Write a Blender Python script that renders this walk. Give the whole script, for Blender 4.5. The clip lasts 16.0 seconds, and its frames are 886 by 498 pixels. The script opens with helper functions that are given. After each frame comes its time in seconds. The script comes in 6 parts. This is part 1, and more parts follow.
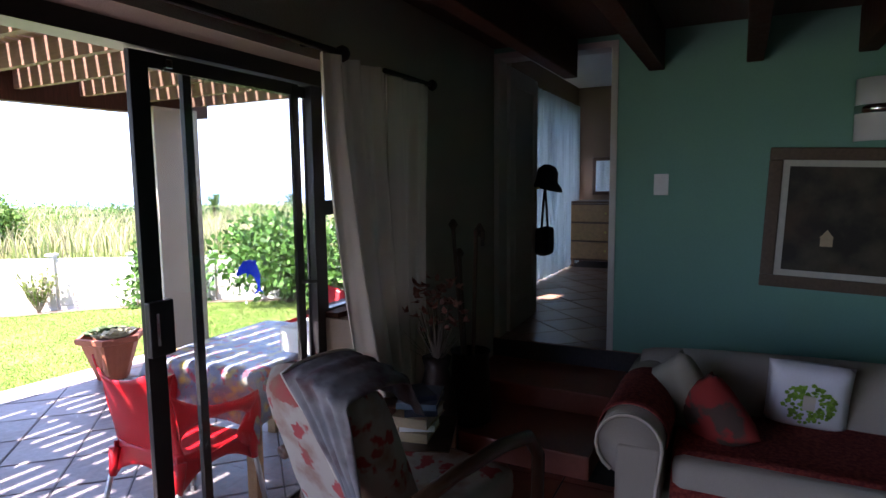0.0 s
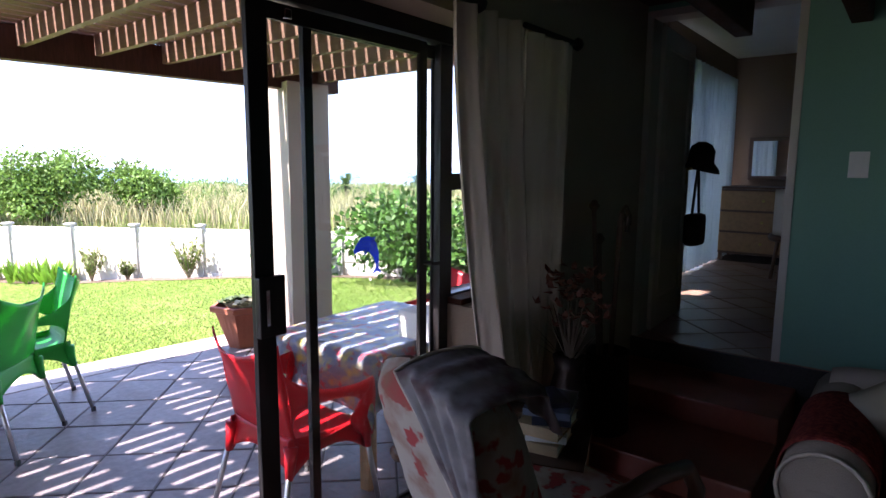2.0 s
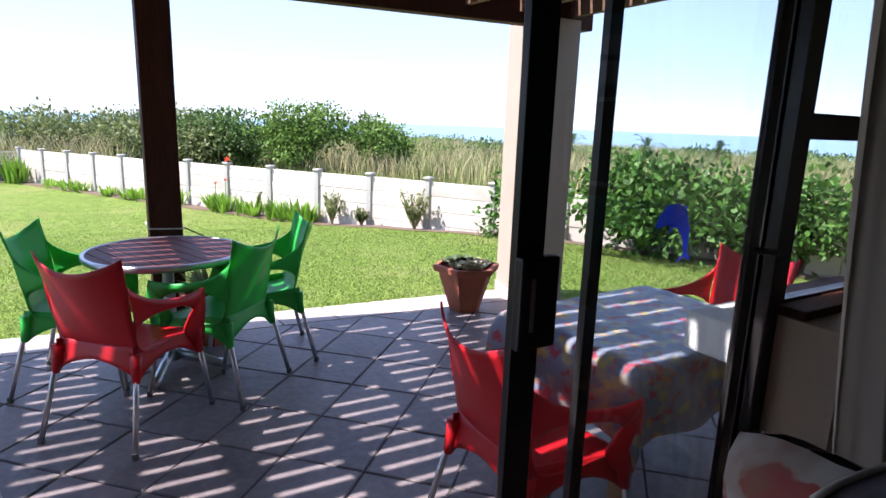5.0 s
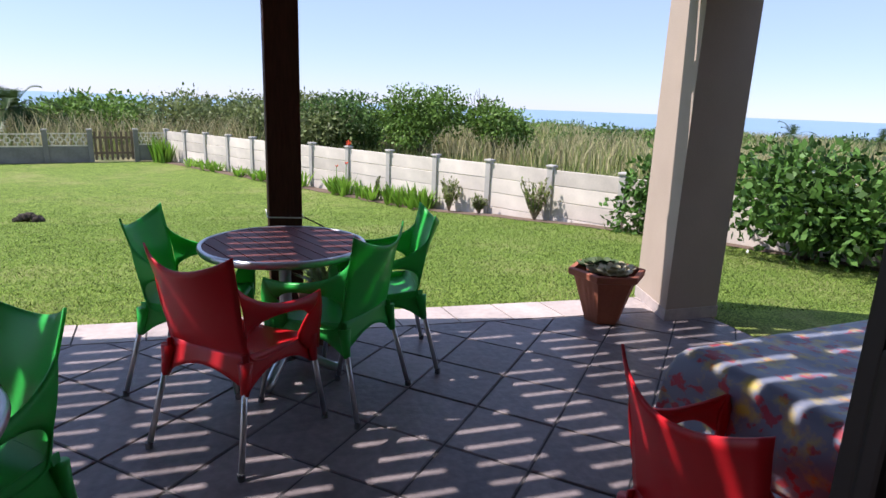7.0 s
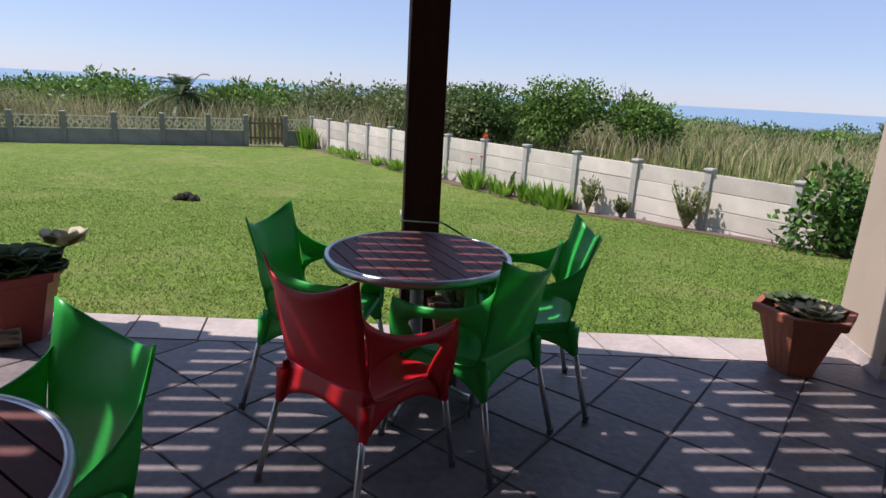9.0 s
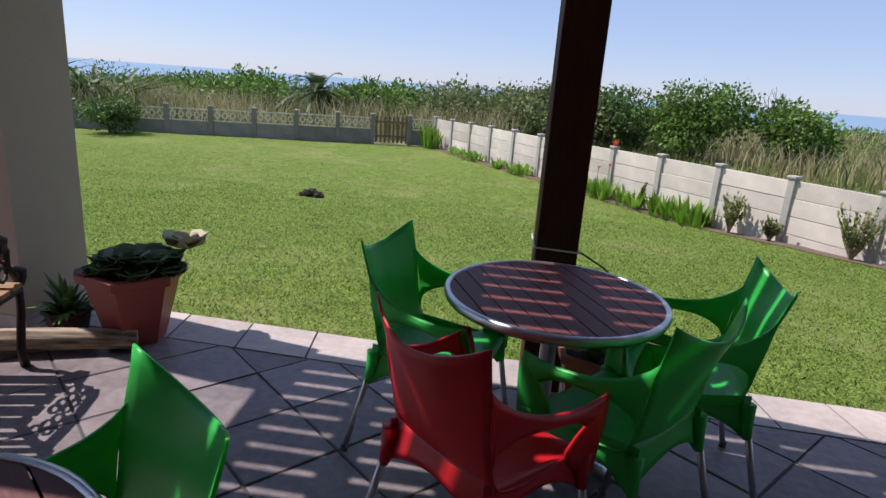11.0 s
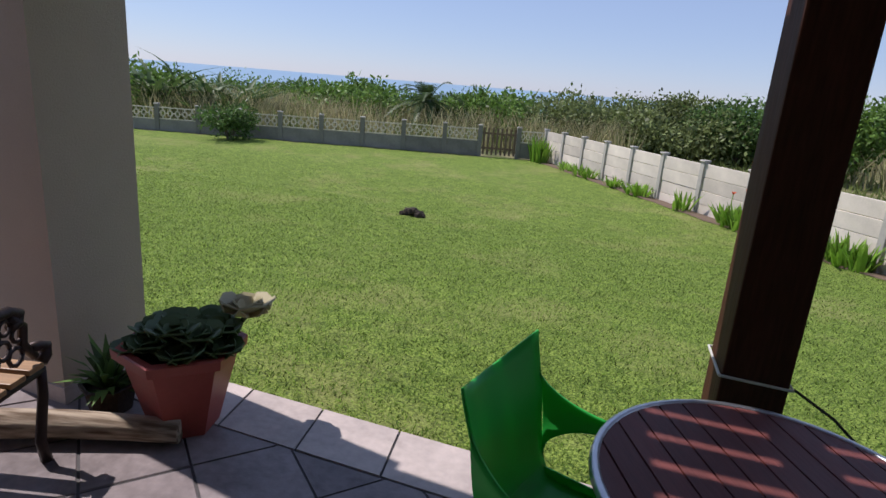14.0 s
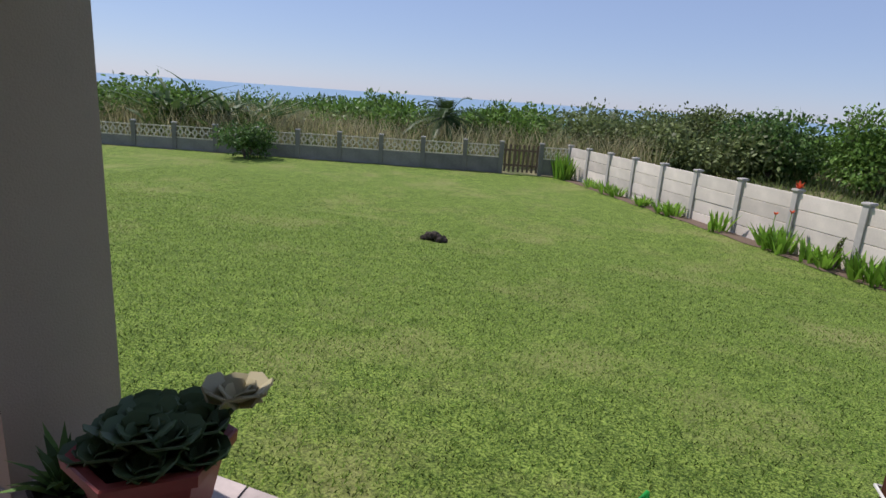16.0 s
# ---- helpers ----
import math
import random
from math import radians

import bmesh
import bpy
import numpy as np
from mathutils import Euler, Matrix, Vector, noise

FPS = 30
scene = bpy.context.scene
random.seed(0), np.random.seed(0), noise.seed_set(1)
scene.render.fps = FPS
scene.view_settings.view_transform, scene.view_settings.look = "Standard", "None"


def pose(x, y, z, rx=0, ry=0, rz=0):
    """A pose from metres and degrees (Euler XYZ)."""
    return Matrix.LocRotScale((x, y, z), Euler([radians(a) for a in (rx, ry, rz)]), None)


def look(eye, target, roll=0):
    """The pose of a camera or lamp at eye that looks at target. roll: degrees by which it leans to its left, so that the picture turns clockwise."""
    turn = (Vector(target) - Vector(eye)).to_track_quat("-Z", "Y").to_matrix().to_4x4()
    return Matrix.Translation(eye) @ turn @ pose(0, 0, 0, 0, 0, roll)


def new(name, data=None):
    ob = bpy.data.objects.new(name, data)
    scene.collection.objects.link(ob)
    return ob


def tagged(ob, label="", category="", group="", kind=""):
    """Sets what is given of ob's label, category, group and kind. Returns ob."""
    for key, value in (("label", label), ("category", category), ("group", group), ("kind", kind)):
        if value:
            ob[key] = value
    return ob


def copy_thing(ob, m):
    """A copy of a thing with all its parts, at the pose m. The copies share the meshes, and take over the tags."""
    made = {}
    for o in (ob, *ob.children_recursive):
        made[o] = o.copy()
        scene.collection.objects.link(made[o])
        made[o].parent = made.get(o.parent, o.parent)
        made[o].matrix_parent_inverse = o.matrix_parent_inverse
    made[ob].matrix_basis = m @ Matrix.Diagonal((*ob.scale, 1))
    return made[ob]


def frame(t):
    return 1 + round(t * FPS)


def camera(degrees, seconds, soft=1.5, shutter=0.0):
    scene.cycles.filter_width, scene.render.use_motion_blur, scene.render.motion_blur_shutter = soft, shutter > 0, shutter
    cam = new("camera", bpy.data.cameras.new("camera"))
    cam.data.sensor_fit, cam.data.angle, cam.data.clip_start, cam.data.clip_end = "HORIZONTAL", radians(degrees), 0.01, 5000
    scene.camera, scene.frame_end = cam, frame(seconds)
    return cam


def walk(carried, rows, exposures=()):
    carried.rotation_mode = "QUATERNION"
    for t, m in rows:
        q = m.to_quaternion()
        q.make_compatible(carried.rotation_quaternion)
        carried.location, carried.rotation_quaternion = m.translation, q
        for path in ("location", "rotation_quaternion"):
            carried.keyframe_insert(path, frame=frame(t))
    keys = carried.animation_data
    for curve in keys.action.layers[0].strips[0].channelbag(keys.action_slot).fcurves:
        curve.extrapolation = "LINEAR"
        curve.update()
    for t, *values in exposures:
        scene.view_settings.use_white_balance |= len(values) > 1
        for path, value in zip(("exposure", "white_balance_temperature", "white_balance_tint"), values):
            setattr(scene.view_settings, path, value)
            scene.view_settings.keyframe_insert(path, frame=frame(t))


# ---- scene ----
cam = camera(73.8, 16.0)

PATH = [
    (0, (-1.287, -1.643, 1.629), (0.489, -0.75, 1.411), -0.6),
    (0.5, (-1.245, -1.601, 1.624), (0.492, -0.636, 1.399), -0.4),
    (1, (-1.177, -1.551, 1.614), (0.51, -0.503, 1.376), -0.1),
    (1.5, (-1.084, -1.498, 1.603), (0.541, -0.359, 1.347), 0.1),
    (2, (-1.035, -1.436, 1.584), (0.515, -0.202, 1.311), 0.4),
    (2.5, (-1.014, -1.347, 1.567), (0.453, -0.02, 1.273), 0.7),
    (3, (-0.98, -1.222, 1.55), (0.403, 0.19, 1.237), 1.1),
    (3.5, (-0.951, -1.112, 1.529), (0.338, 0.38, 1.194), 1.5),
    (4, (-0.871, -1.01, 1.519), (0.322, 0.552, 1.152), 1.5),
    (4.5, (-0.773, -0.902, 1.509), (0.322, 0.725, 1.115), 1.8),
    (7, (-0.628, -0.268, 1.472), (0.037, 1.558, 0.996), 2.2),
    (7.5, (-0.578, -0.141, 1.472), (-0.012, 1.714, 0.983), 2.4),
    (8, (-0.562, -0.022, 1.466), (-0.104, 1.859, 0.963), 2.6),
    (8.5, (-0.581, 0.111, 1.462), (-0.231, 2.013, 0.95), 2.9),
    (9, (-0.615, 0.256, 1.464), (-0.361, 2.171, 0.945), 3.2),
    (11.5, (-0.727, 0.821, 1.487), (-0.947, 2.732, 0.94), 4.4),
    (12, (-0.79, 0.983, 1.489), (-1.096, 2.881, 0.94), 4.6),
    (12.5, (-0.855, 1.123, 1.51), (-1.211, 3.013, 0.961), 4.7),
    (13, (-0.896, 1.245, 1.527), (-1.286, 3.129, 0.98), 4.7),
    (13.5, (-0.902, 1.396, 1.562), (-1.323, 3.274, 1.017), 4.7),
    (14, (-0.9, 1.556, 1.587), (-1.359, 3.425, 1.043), 4.6),
    (14.5, (-0.925, 1.67, 1.604), (-1.418, 3.532, 1.064), 4.4),
    (15, (-1.001, 1.813, 1.629), (-1.509, 3.672, 1.094), 4.4),
    (15.5, (-1.067, 1.95, 1.64), (-1.585, 3.81, 1.119), 4.2),
    (16, (-1.143, 2.124, 1.625), (-1.667, 3.987, 1.121), 4.0),
]
EXPOSURES = [(0.0, 2.75, 6150, 28), (1.5, 2.45, 6150, 28), (2.5, 2.2, 6150, 27), (3.5, 1.9, 6150, 26), (4.5, 1.5, 6100, 24), (7.0, 0.64, 6200, 21), (9.0, 0.2, 6300, 20), (12.0, 0.16, 6300, 20), (16.0, -0.12, 6250, 19)]
walk(cam, [(t, look(eye, target, roll)) for t, eye, target, roll in PATH], EXPOSURES)

# ---- light ----
world = bpy.data.worlds.new("sky")
scene.world = world
world.use_nodes = True
wn = world.node_tree
sky = wn.nodes.new("ShaderNodeTexSky")
sky.sky_type = "NISHITA"
sky.sun_disc = False
TO_SUN = Vector((-0.68, 0.155, 1.0)).normalized()
sky.sun_elevation = math.asin(TO_SUN.z)
sky.sun_rotation = math.atan2(TO_SUN.x, TO_SUN.y)
sky.altitude, sky.air_density, sky.dust_density, sky.ozone_density = 20, 0.9, 0.1, 3.0
haze = wn.nodes.new("ShaderNodeMix")
haze.data_type = "RGBA"
haze.inputs[0].default_value = 0.48
haze.inputs[7].default_value = (4.6, 6.0, 8.9, 1.0)
wn.links.new(sky.outputs[0], haze.inputs[6])
wn.links.new(haze.outputs[2], wn.nodes["Background"].inputs[0])
wn.nodes["Background"].inputs[1].default_value = 0.097
sun = new("sun", bpy.data.lights.new("sun", "SUN"))
sun.data.energy, sun.data.angle, sun.data.color = 5.0, radians(0.55), (1.0, 0.95, 0.88)
sun.matrix_world = look(TO_SUN * 30, (0, 0, 0))
# unseen fill lamp added in the sliding door's open half, beside the camera
fill = new("door_fill_lamp", bpy.data.lights.new("door_fill_lamp", "AREA"))
fill.data.shape, fill.data.size, fill.data.size_y = "RECTANGLE", 2.1, 1.8
fill.data.spread = radians(125)
fill.data.energy, fill.data.color = 1.9, (0.92, 0.97, 1.0)
fill.matrix_world = look((-3.15, 0.0, 1.2), (-1.9, -2.0, 0.1))


# ---- materials ----
def material(name, rgb, rough=0.6, metal=0.0, grain=0.12, scale=40.0, stain=0.12, stain_scale=3.0, bump=0.1, spec=0.5,
             random_by="", stretch=(1, 1, 1)):
    """A surface with fine grain, broad stains and slight relief. random_by: 'object' or 'island' varies the tone piece by piece."""
    m = bpy.data.materials.new(name)
    m.use_nodes = True
    nt = m.node_tree
    bs = nt.nodes["Principled BSDF"]
    co = nt.nodes.new("ShaderNodeTexCoord")
    mp = nt.nodes.new("ShaderNodeMapping")
    mp.inputs["Scale"].default_value = stretch
    nt.links.new(co.outputs["Object"], mp.inputs[0])
    fine, broad = nt.nodes.new("ShaderNodeTexNoise"), nt.nodes.new("ShaderNodeTexNoise")
    fine.inputs["Scale"].default_value, fine.inputs["Detail"].default_value = scale, 6
    broad.inputs["Scale"].default_value, broad.inputs["Detail"].default_value = stain_scale, 5
    nt.links.new(mp.outputs[0], fine.inputs["Vector"])
    nt.links.new(mp.outputs[0], broad.inputs["Vector"])

    def math_node(op, a, b):
        n = nt.nodes.new("ShaderNodeMath")
        n.operation = op
        for k, v in ((0, a), (1, b)):
            if isinstance(v, (int, float)):
                n.inputs[k].default_value = v
            else:
                nt.links.new(v, n.inputs[k])
        return n.outputs[0]

    f = math_node("MULTIPLY", math_node("SUBTRACT", fine.outputs[0], 0.5), 2.2 * grain)
    s = math_node("MULTIPLY", math_node("SUBTRACT", broad.outputs[0], 0.5), 2.6 * stain)
    tone = math_node("ADD", math_node("ADD", f, s), 1.0)
    if random_by:
        r = nt.nodes.new("ShaderNodeObjectInfo" if random_by == "object" else "ShaderNodeNewGeometry")
        r = r.outputs["Random"] if random_by == "object" else r.outputs["Random Per Island"]
        tone = math_node("ADD", tone, math_node("MULTIPLY", math_node("SUBTRACT", r, 0.5), 0.35))
    mix = nt.nodes.new("ShaderNodeVectorMath")
    mix.operation = "SCALE"
    mix.inputs[0].default_value = rgb
    nt.links.new(tone, mix.inputs["Scale"])
    nt.links.new(mix.outputs[0], bs.inputs["Base Color"])
    rr = math_node("ADD", math_node("MULTIPLY", s, 0.6), rough)
    nt.links.new(rr, bs.inputs["Roughness"])
    bs.inputs["Metallic"].default_value = metal
    bs.inputs["Specular IOR Level"].default_value = spec
    if bump:
        b = nt.nodes.new("ShaderNodeBump")
        b.inputs["Strength"].default_value, b.inputs["Distance"].default_value = bump, 0.01
        nt.links.new(fine.outputs[0], b.inputs["Height"])
        nt.links.new(b.outputs[0], bs.inputs["Normal"])
    return m


def two_tone(name, a, b, scale, low=0.45, high=0.55, rough=0.8, detail=5, stretch=(1, 1, 1), bump=0.15, scale2=0.0, c=None):
    """Two colours in noise-shaped patches, with a third in broad drifts where c is given."""
    m = bpy.data.materials.new(name)
    m.use_nodes = True
    nt = m.node_tree
    bs = nt.nodes["Principled BSDF"]
    co = nt.nodes.new("ShaderNodeTexCoord")
    mp = nt.nodes.new("ShaderNodeMapping")
    mp.inputs["Scale"].default_value = stretch
    nt.links.new(co.outputs["Object"], mp.inputs[0])
    n = nt.nodes.new("ShaderNodeTexNoise")
    n.inputs["Scale"].default_value, n.inputs["Detail"].default_value = scale, detail
    nt.links.new(mp.outputs[0], n.inputs["Vector"])
    ramp = nt.nodes.new("ShaderNodeValToRGB")
    ramp.color_ramp.elements[0].position, ramp.color_ramp.elements[1].position = low, high
    ramp.color_ramp.elements[0].color, ramp.color_ramp.elements[1].color = (*a, 1), (*b, 1)
    nt.links.new(n.outputs[0], ramp.inputs[0])
    out = ramp.outputs[0]
    if c:
        n2 = nt.nodes.new("ShaderNodeTexNoise")
        n2.inputs["Scale"].default_value, n2.inputs["Detail"].default_value = scale2, 4
        nt.links.new(co.outputs["Object"], n2.inputs["Vector"])
        r2 = nt.nodes.new("ShaderNodeValToRGB")
        r2.color_ramp.elements[0].position, r2.color_ramp.elements[1].position = 0.5, 0.72
        nt.links.new(n2.outputs[0], r2.inputs[0])
        mx = nt.nodes.new("ShaderNodeMix")
        mx.data_type = "RGBA"
        nt.links.new(r2.outputs[0], mx.inputs["Factor"])
        nt.links.new(out, mx.inputs["A"])
        mx.inputs["B"].default_value = (*c, 1)
        out = mx.outputs["Result"]
    nt.links.new(out, bs.inputs["Base Color"])
    bs.inputs["Roughness"].default_value = rough
    bs.inputs["Specular IOR Level"].default_value = 0.3
    if bump:
        bp = nt.nodes.new("ShaderNodeBump")
        bp.inputs["Strength"].default_value, bp.inputs["Distance"].default_value = bump, 0.01
        nt.links.new(n.outputs[0], bp.inputs["Height"])
        nt.links.new(bp.outputs[0], bs.inputs["Normal"])
    return m


def leaf_material(name, rgb, spread=0.5, rough=0.5, sheen=0.25, through_light=0.3):
    """Thin leaves: tone varies leaf by leaf, and some light passes through."""
    m = bpy.data.materials.new(name)
    m.use_nodes = True
    nt = m.node_tree
    bs = nt.nodes["Principled BSDF"]
    g = nt.nodes.new("ShaderNodeNewGeometry")
    co = nt.nodes.new("ShaderNodeTexCoord")
    n = nt.nodes.new("ShaderNodeTexNoise")
    n.inputs["Scale"].default_value = 0.6
    nt.links.new(co.outputs["Object"], n.inputs["Vector"])
    add = nt.nodes.new("ShaderNodeMath")
    add.operation = "MULTIPLY_ADD"
    nt.links.new(g.outputs["Random Per Island"], add.inputs[0])
    add.inputs[1].default_value = spread * 1.3
    add.inputs[2].default_value = 1.0 - spread * 0.65
    ad2 = nt.nodes.new("ShaderNodeMath")
    ad2.operation = "MULTIPLY_ADD"
    nt.links.new(n.outputs[0], ad2.inputs[0])
    ad2.inputs[1].default_value = 0.5
    nt.links.new(add.outputs[0], ad2.inputs[2])
    ad3 = nt.nodes.new("ShaderNodeMath")
    ad3.operation = "SUBTRACT"
    nt.links.new(ad2.outputs[0], ad3.inputs[0])
    ad3.inputs[1].default_value = 0.25
    sc = nt.nodes.new("ShaderNodeVectorMath")
    sc.operation = "SCALE"
    sc.inputs[0].default_value = rgb
    nt.links.new(ad3.outputs[0], sc.inputs["Scale"])
    nt.links.new(sc.outputs[0], bs.inputs["Base Color"])
    bs.inputs["Roughness"].default_value = rough
    bs.inputs["Specular IOR Level"].default_value = sheen
    tr = nt.nodes.new("ShaderNodeBsdfTranslucent")
    nt.links.new(sc.outputs[0], tr.inputs[0])
    ms = nt.nodes.new("ShaderNodeMixShader")
    ms.inputs[0].default_value = through_light
    nt.links.new(bs.outputs[0], ms.inputs[1])
    nt.links.new(tr.outputs[0], ms.inputs[2])
    nt.links.new(ms.outputs[0], nt.nodes["Material Output"].inputs["Surface"])
    return m


def lawn_material():
    """Mown turf: leaf-sized specks, tufts a hand wide and broad dry drifts."""
    m = bpy.data.materials.new("lawn")
    m.use_nodes = True
    nt = m.node_tree
    bs = nt.nodes["Principled BSDF"]
    co = nt.nodes.new("ShaderNodeTexCoord")

    def layer(scale, detail, lo, hi, a, b):
        n = nt.nodes.new("ShaderNodeTexNoise")
        n.inputs["Scale"].default_value, n.inputs["Detail"].default_value, n.inputs["Roughness"].default_value = scale, detail, 0.65
        nt.links.new(co.outputs["Object"], n.inputs["Vector"])
        r = nt.nodes.new("ShaderNodeValToRGB")
        r.color_ramp.elements[0].position, r.color_ramp.elements[1].position = lo, hi
        r.color_ramp.elements[0].color, r.color_ramp.elements[1].color = (*a, 1), (*b, 1)
        nt.links.new(n.outputs[0], r.inputs[0])
        return n.outputs[0], r.outputs[0]

    def mix(kind, fac, a, b):
        x = nt.nodes.new("ShaderNodeMix")
        x.data_type, x.blend_type = "RGBA", kind
        x.inputs["Factor"].default_value = 1.0
        if fac is not None:
            nt.links.new(fac, x.inputs["Factor"])
        nt.links.new(a, x.inputs["A"])
        nt.links.new(b, x.inputs["B"])
        return x.outputs["Result"]

    # the light specks are leaf highlights painted into the turf colour
    h, speck = layer(58, 8, 0.405, 0.61, (0.035, 0.072, 0.011), (0.255, 0.348, 0.068))
    _, tuft = layer(5.5, 5, 0.34, 0.68, (0.72, 0.74, 0.70), (1.22, 1.18, 1.15))
    _, mask = layer(0.62, 8, 0.50, 0.72, (0, 0, 0), (0.8, 0.8, 0.8))
    _, dry = layer(20, 4, 0.35, 0.65, (0.16, 0.17, 0.05), (0.33, 0.31, 0.13))
    c = mix("MULTIPLY", None, speck, tuft)
    c = mix("MIX", mask, c, dry)
    nt.links.new(c, bs.inputs["Base Color"])
    bs.inputs["Roughness"].default_value = 0.95
    bs.inputs["Specular IOR Level"].default_value = 0.15
    b = nt.nodes.new("ShaderNodeBump")
    b.inputs["Strength"].default_value, b.inputs["Distance"].default_value = 0.7, 0.02
    nt.links.new(h, b.inputs["Height"])
    nt.links.new(b.outputs[0], bs.inputs["Normal"])
    return m


def glass_material():
    m = bpy.data.materials.new("window_glass")
    m.use_nodes = True
    nt = m.node_tree
    bs = nt.nodes["Principled BSDF"]
    bs.inputs["Base Color"].default_value = (0.97, 1.0, 0.99, 1)
    bs.inputs["Roughness"].default_value = 0.0
    bs.inputs["IOR"].default_value = 1.45
    bs.inputs["Transmission Weight"].default_value = 1.0
    return m


M_TILE = material("patio_tile_slate", (0.205, 0.173, 0.170), rough=0.42, spec=0.2, grain=0.34, scale=22, stain=0.42, stain_scale=4.5, bump=0.35, random_by="object")
M_BORDER = material("border_tile_sand", (0.42, 0.36, 0.325), rough=0.6, spec=0.25, grain=0.22, scale=22, stain=0.25, stain_scale=4, bump=0.3, random_by="object")
M_GROUT = material("tile_joint", (0.07, 0.065, 0.065), rough=0.9, grain=0.3, scale=60)
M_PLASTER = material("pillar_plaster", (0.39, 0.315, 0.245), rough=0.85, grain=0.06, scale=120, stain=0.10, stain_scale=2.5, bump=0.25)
M_WHITE = material("white_plaster", (0.74, 0.74, 0.70), rough=0.8, grain=0.05, scale=90, stain=0.08, stain_scale=2, bump=0.12)
M_GREEN = material("green_wall_paint", (0.19, 0.40, 0.31), rough=0.7, grain=0.05, scale=90, stain=0.08, stain_scale=1.6, bump=0.1)
M_DARKWOOD = material("dark_stained_timber", (0.062, 0.025, 0.015), rough=0.65, spec=0.12, grain=0.5, scale=14, stain=0.25, bump=0.15, stretch=(6, 6, 0.7))
M_RAFTER = material("rafter_timber", (0.17, 0.095, 0.06), rough=0.6, grain=0.35, scale=12, stain=0.2, bump=0.15, stretch=(6, 0.6, 6))
M_SLAT = material("roof_slat_timber", (0.17, 0.085, 0.05), rough=0.65, grain=0.35, scale=12, stain=0.2, bump=0.15, stretch=(0.6, 6, 6), random_by="object")
M_CEIL = material("ceiling_boards", (0.10, 0.05, 0.035), rough=0.7, grain=0.3, scale=10, stain=0.2, stretch=(0.6, 6, 1))
M_FLOORIN = material("red_quarry_tile", (0.30, 0.085, 0.055), rough=0.4, grain=0.2, scale=30, stain=0.25, bump=0.1, random_by="object")
M_TAN = material("tan_wall_paint", (0.20, 0.14, 0.10), rough=0.8, grain=0.05, scale=90, stain=0.1, stain_scale=2, bump=0.1)
M_FLOOR2 = material("brown_floor_tile", (0.26, 0.16, 0.115), rough=0.35, grain=0.15, scale=30, stain=0.2, bump=0.06, random_by="object")
M_ALU = material("bronze_aluminium", (0.022, 0.020, 0.020), rough=0.38, metal=0.3, grain=0.1, bump=0.0)
M_STEEL = material("brushed_aluminium_tube", (0.55, 0.56, 0.57), rough=0.34, metal=0.9, grain=0.1, scale=60, bump=0.03)
M_CHROME = material("chrome", (0.7, 0.7, 0.7), rough=0.15, metal=1.0, grain=0.03, bump=0.0)
M_BRASS = material("brass", (0.45, 0.36, 0.12), rough=0.3, metal=1.0, grain=0.08, bump=0.0)
M_GLASS = glass_material()
M_RUBBER = material("grey_plastic_foot", (0.12, 0.12, 0.12), rough=0.7)
M_TABLEWOOD = material("table_slat_timber", (0.14, 0.038, 0.032), rough=0.62, grain=0.3, scale=16, stain=0.15, bump=0.1, stretch=(8, 0.8, 1), random_by="object")
M_TERRA = material("terracotta", (0.34, 0.105, 0.055), rough=0.75, grain=0.14, scale=60, stain=0.2, stain_scale=6, bump=0.15)
M_REDPOT = material("red_painted_pot", (0.30, 0.055, 0.04), rough=0.5, grain=0.1, scale=50, stain=0.15, stain_scale=6, bump=0.1)
M_SOIL = material("potting_soil", (0.05, 0.035, 0.025), rough=1.0, grain=0.5, scale=70, bump=0.8)
M_CONC = material("precast_concrete", (0.56, 0.505, 0.43), rough=0.9, grain=0.14, scale=40, stain=0.24, stain_scale=2.2, bump=0.3, random_by="object")
M_CONCPOST = material("precast_post", (0.40, 0.38, 0.34), rough=0.9, grain=0.16, scale=40, stain=0.22, stain_scale=3, bump=0.3)
M_GATE = material("weathered_gate_timber", (0.16, 0.11, 0.07), rough=0.85, grain=0.3, scale=16, stretch=(6, 6, 0.8))
M_BENCHWOOD = material("varnished_bench_slat", (0.30, 0.17, 0.075), rough=0.5, grain=0.3, scale=16, stain=0.25, stretch=(0.8, 8, 8))
M_IRON = material("dark_cast_iron", (0.035, 0.022, 0.018), rough=0.5, metal=0.5, grain=0.2, scale=60, bump=0.2)
M_LOG = two_tone("bleached_driftwood", (0.12, 0.08, 0.05), (0.42, 0.34, 0.25), 9, 0.35, 0.6, 0.9, stretch=(0.5, 4, 4), bump=0.6)
M_SOFA = material("taupe_sofa_fabric", (0.36, 0.32, 0.27), rough=0.95, grain=0.12, scale=260, stain=0.06, bump=0.25)
M_PIPING = material("cream_piping", (0.55, 0.50, 0.42), rough=0.8)
M_THROW = two_tone("red_woven_throw", (0.16, 0.02, 0.02), (0.28, 0.05, 0.035), 60, 0.4, 0.6, 0.95, bump=0.4)
M_CUSHGREY = material("olive_cushion", (0.30, 0.28, 0.21), rough=0.95, grain=0.12, scale=240, bump=0.2)
M_CUSHRED = two_tone("red_patterned_cushion", (0.28, 0.03, 0.025), (0.08, 0.05, 0.04), 9, 0.5, 0.56, 0.9)
M_CUSHWHITE = material("white_cushion", (0.72, 0.72, 0.76), rough=0.9, grain=0.06, scale=200, bump=0.1)
M_FLORAL = two_tone("floral_cream_fabric", (0.38, 0.34, 0.29), (0.35, 0.06, 0.06), 11, 0.56, 0.60, 0.95, detail=3, bump=0.1, scale2=7, c=(0.24, 0.12, 0.08))
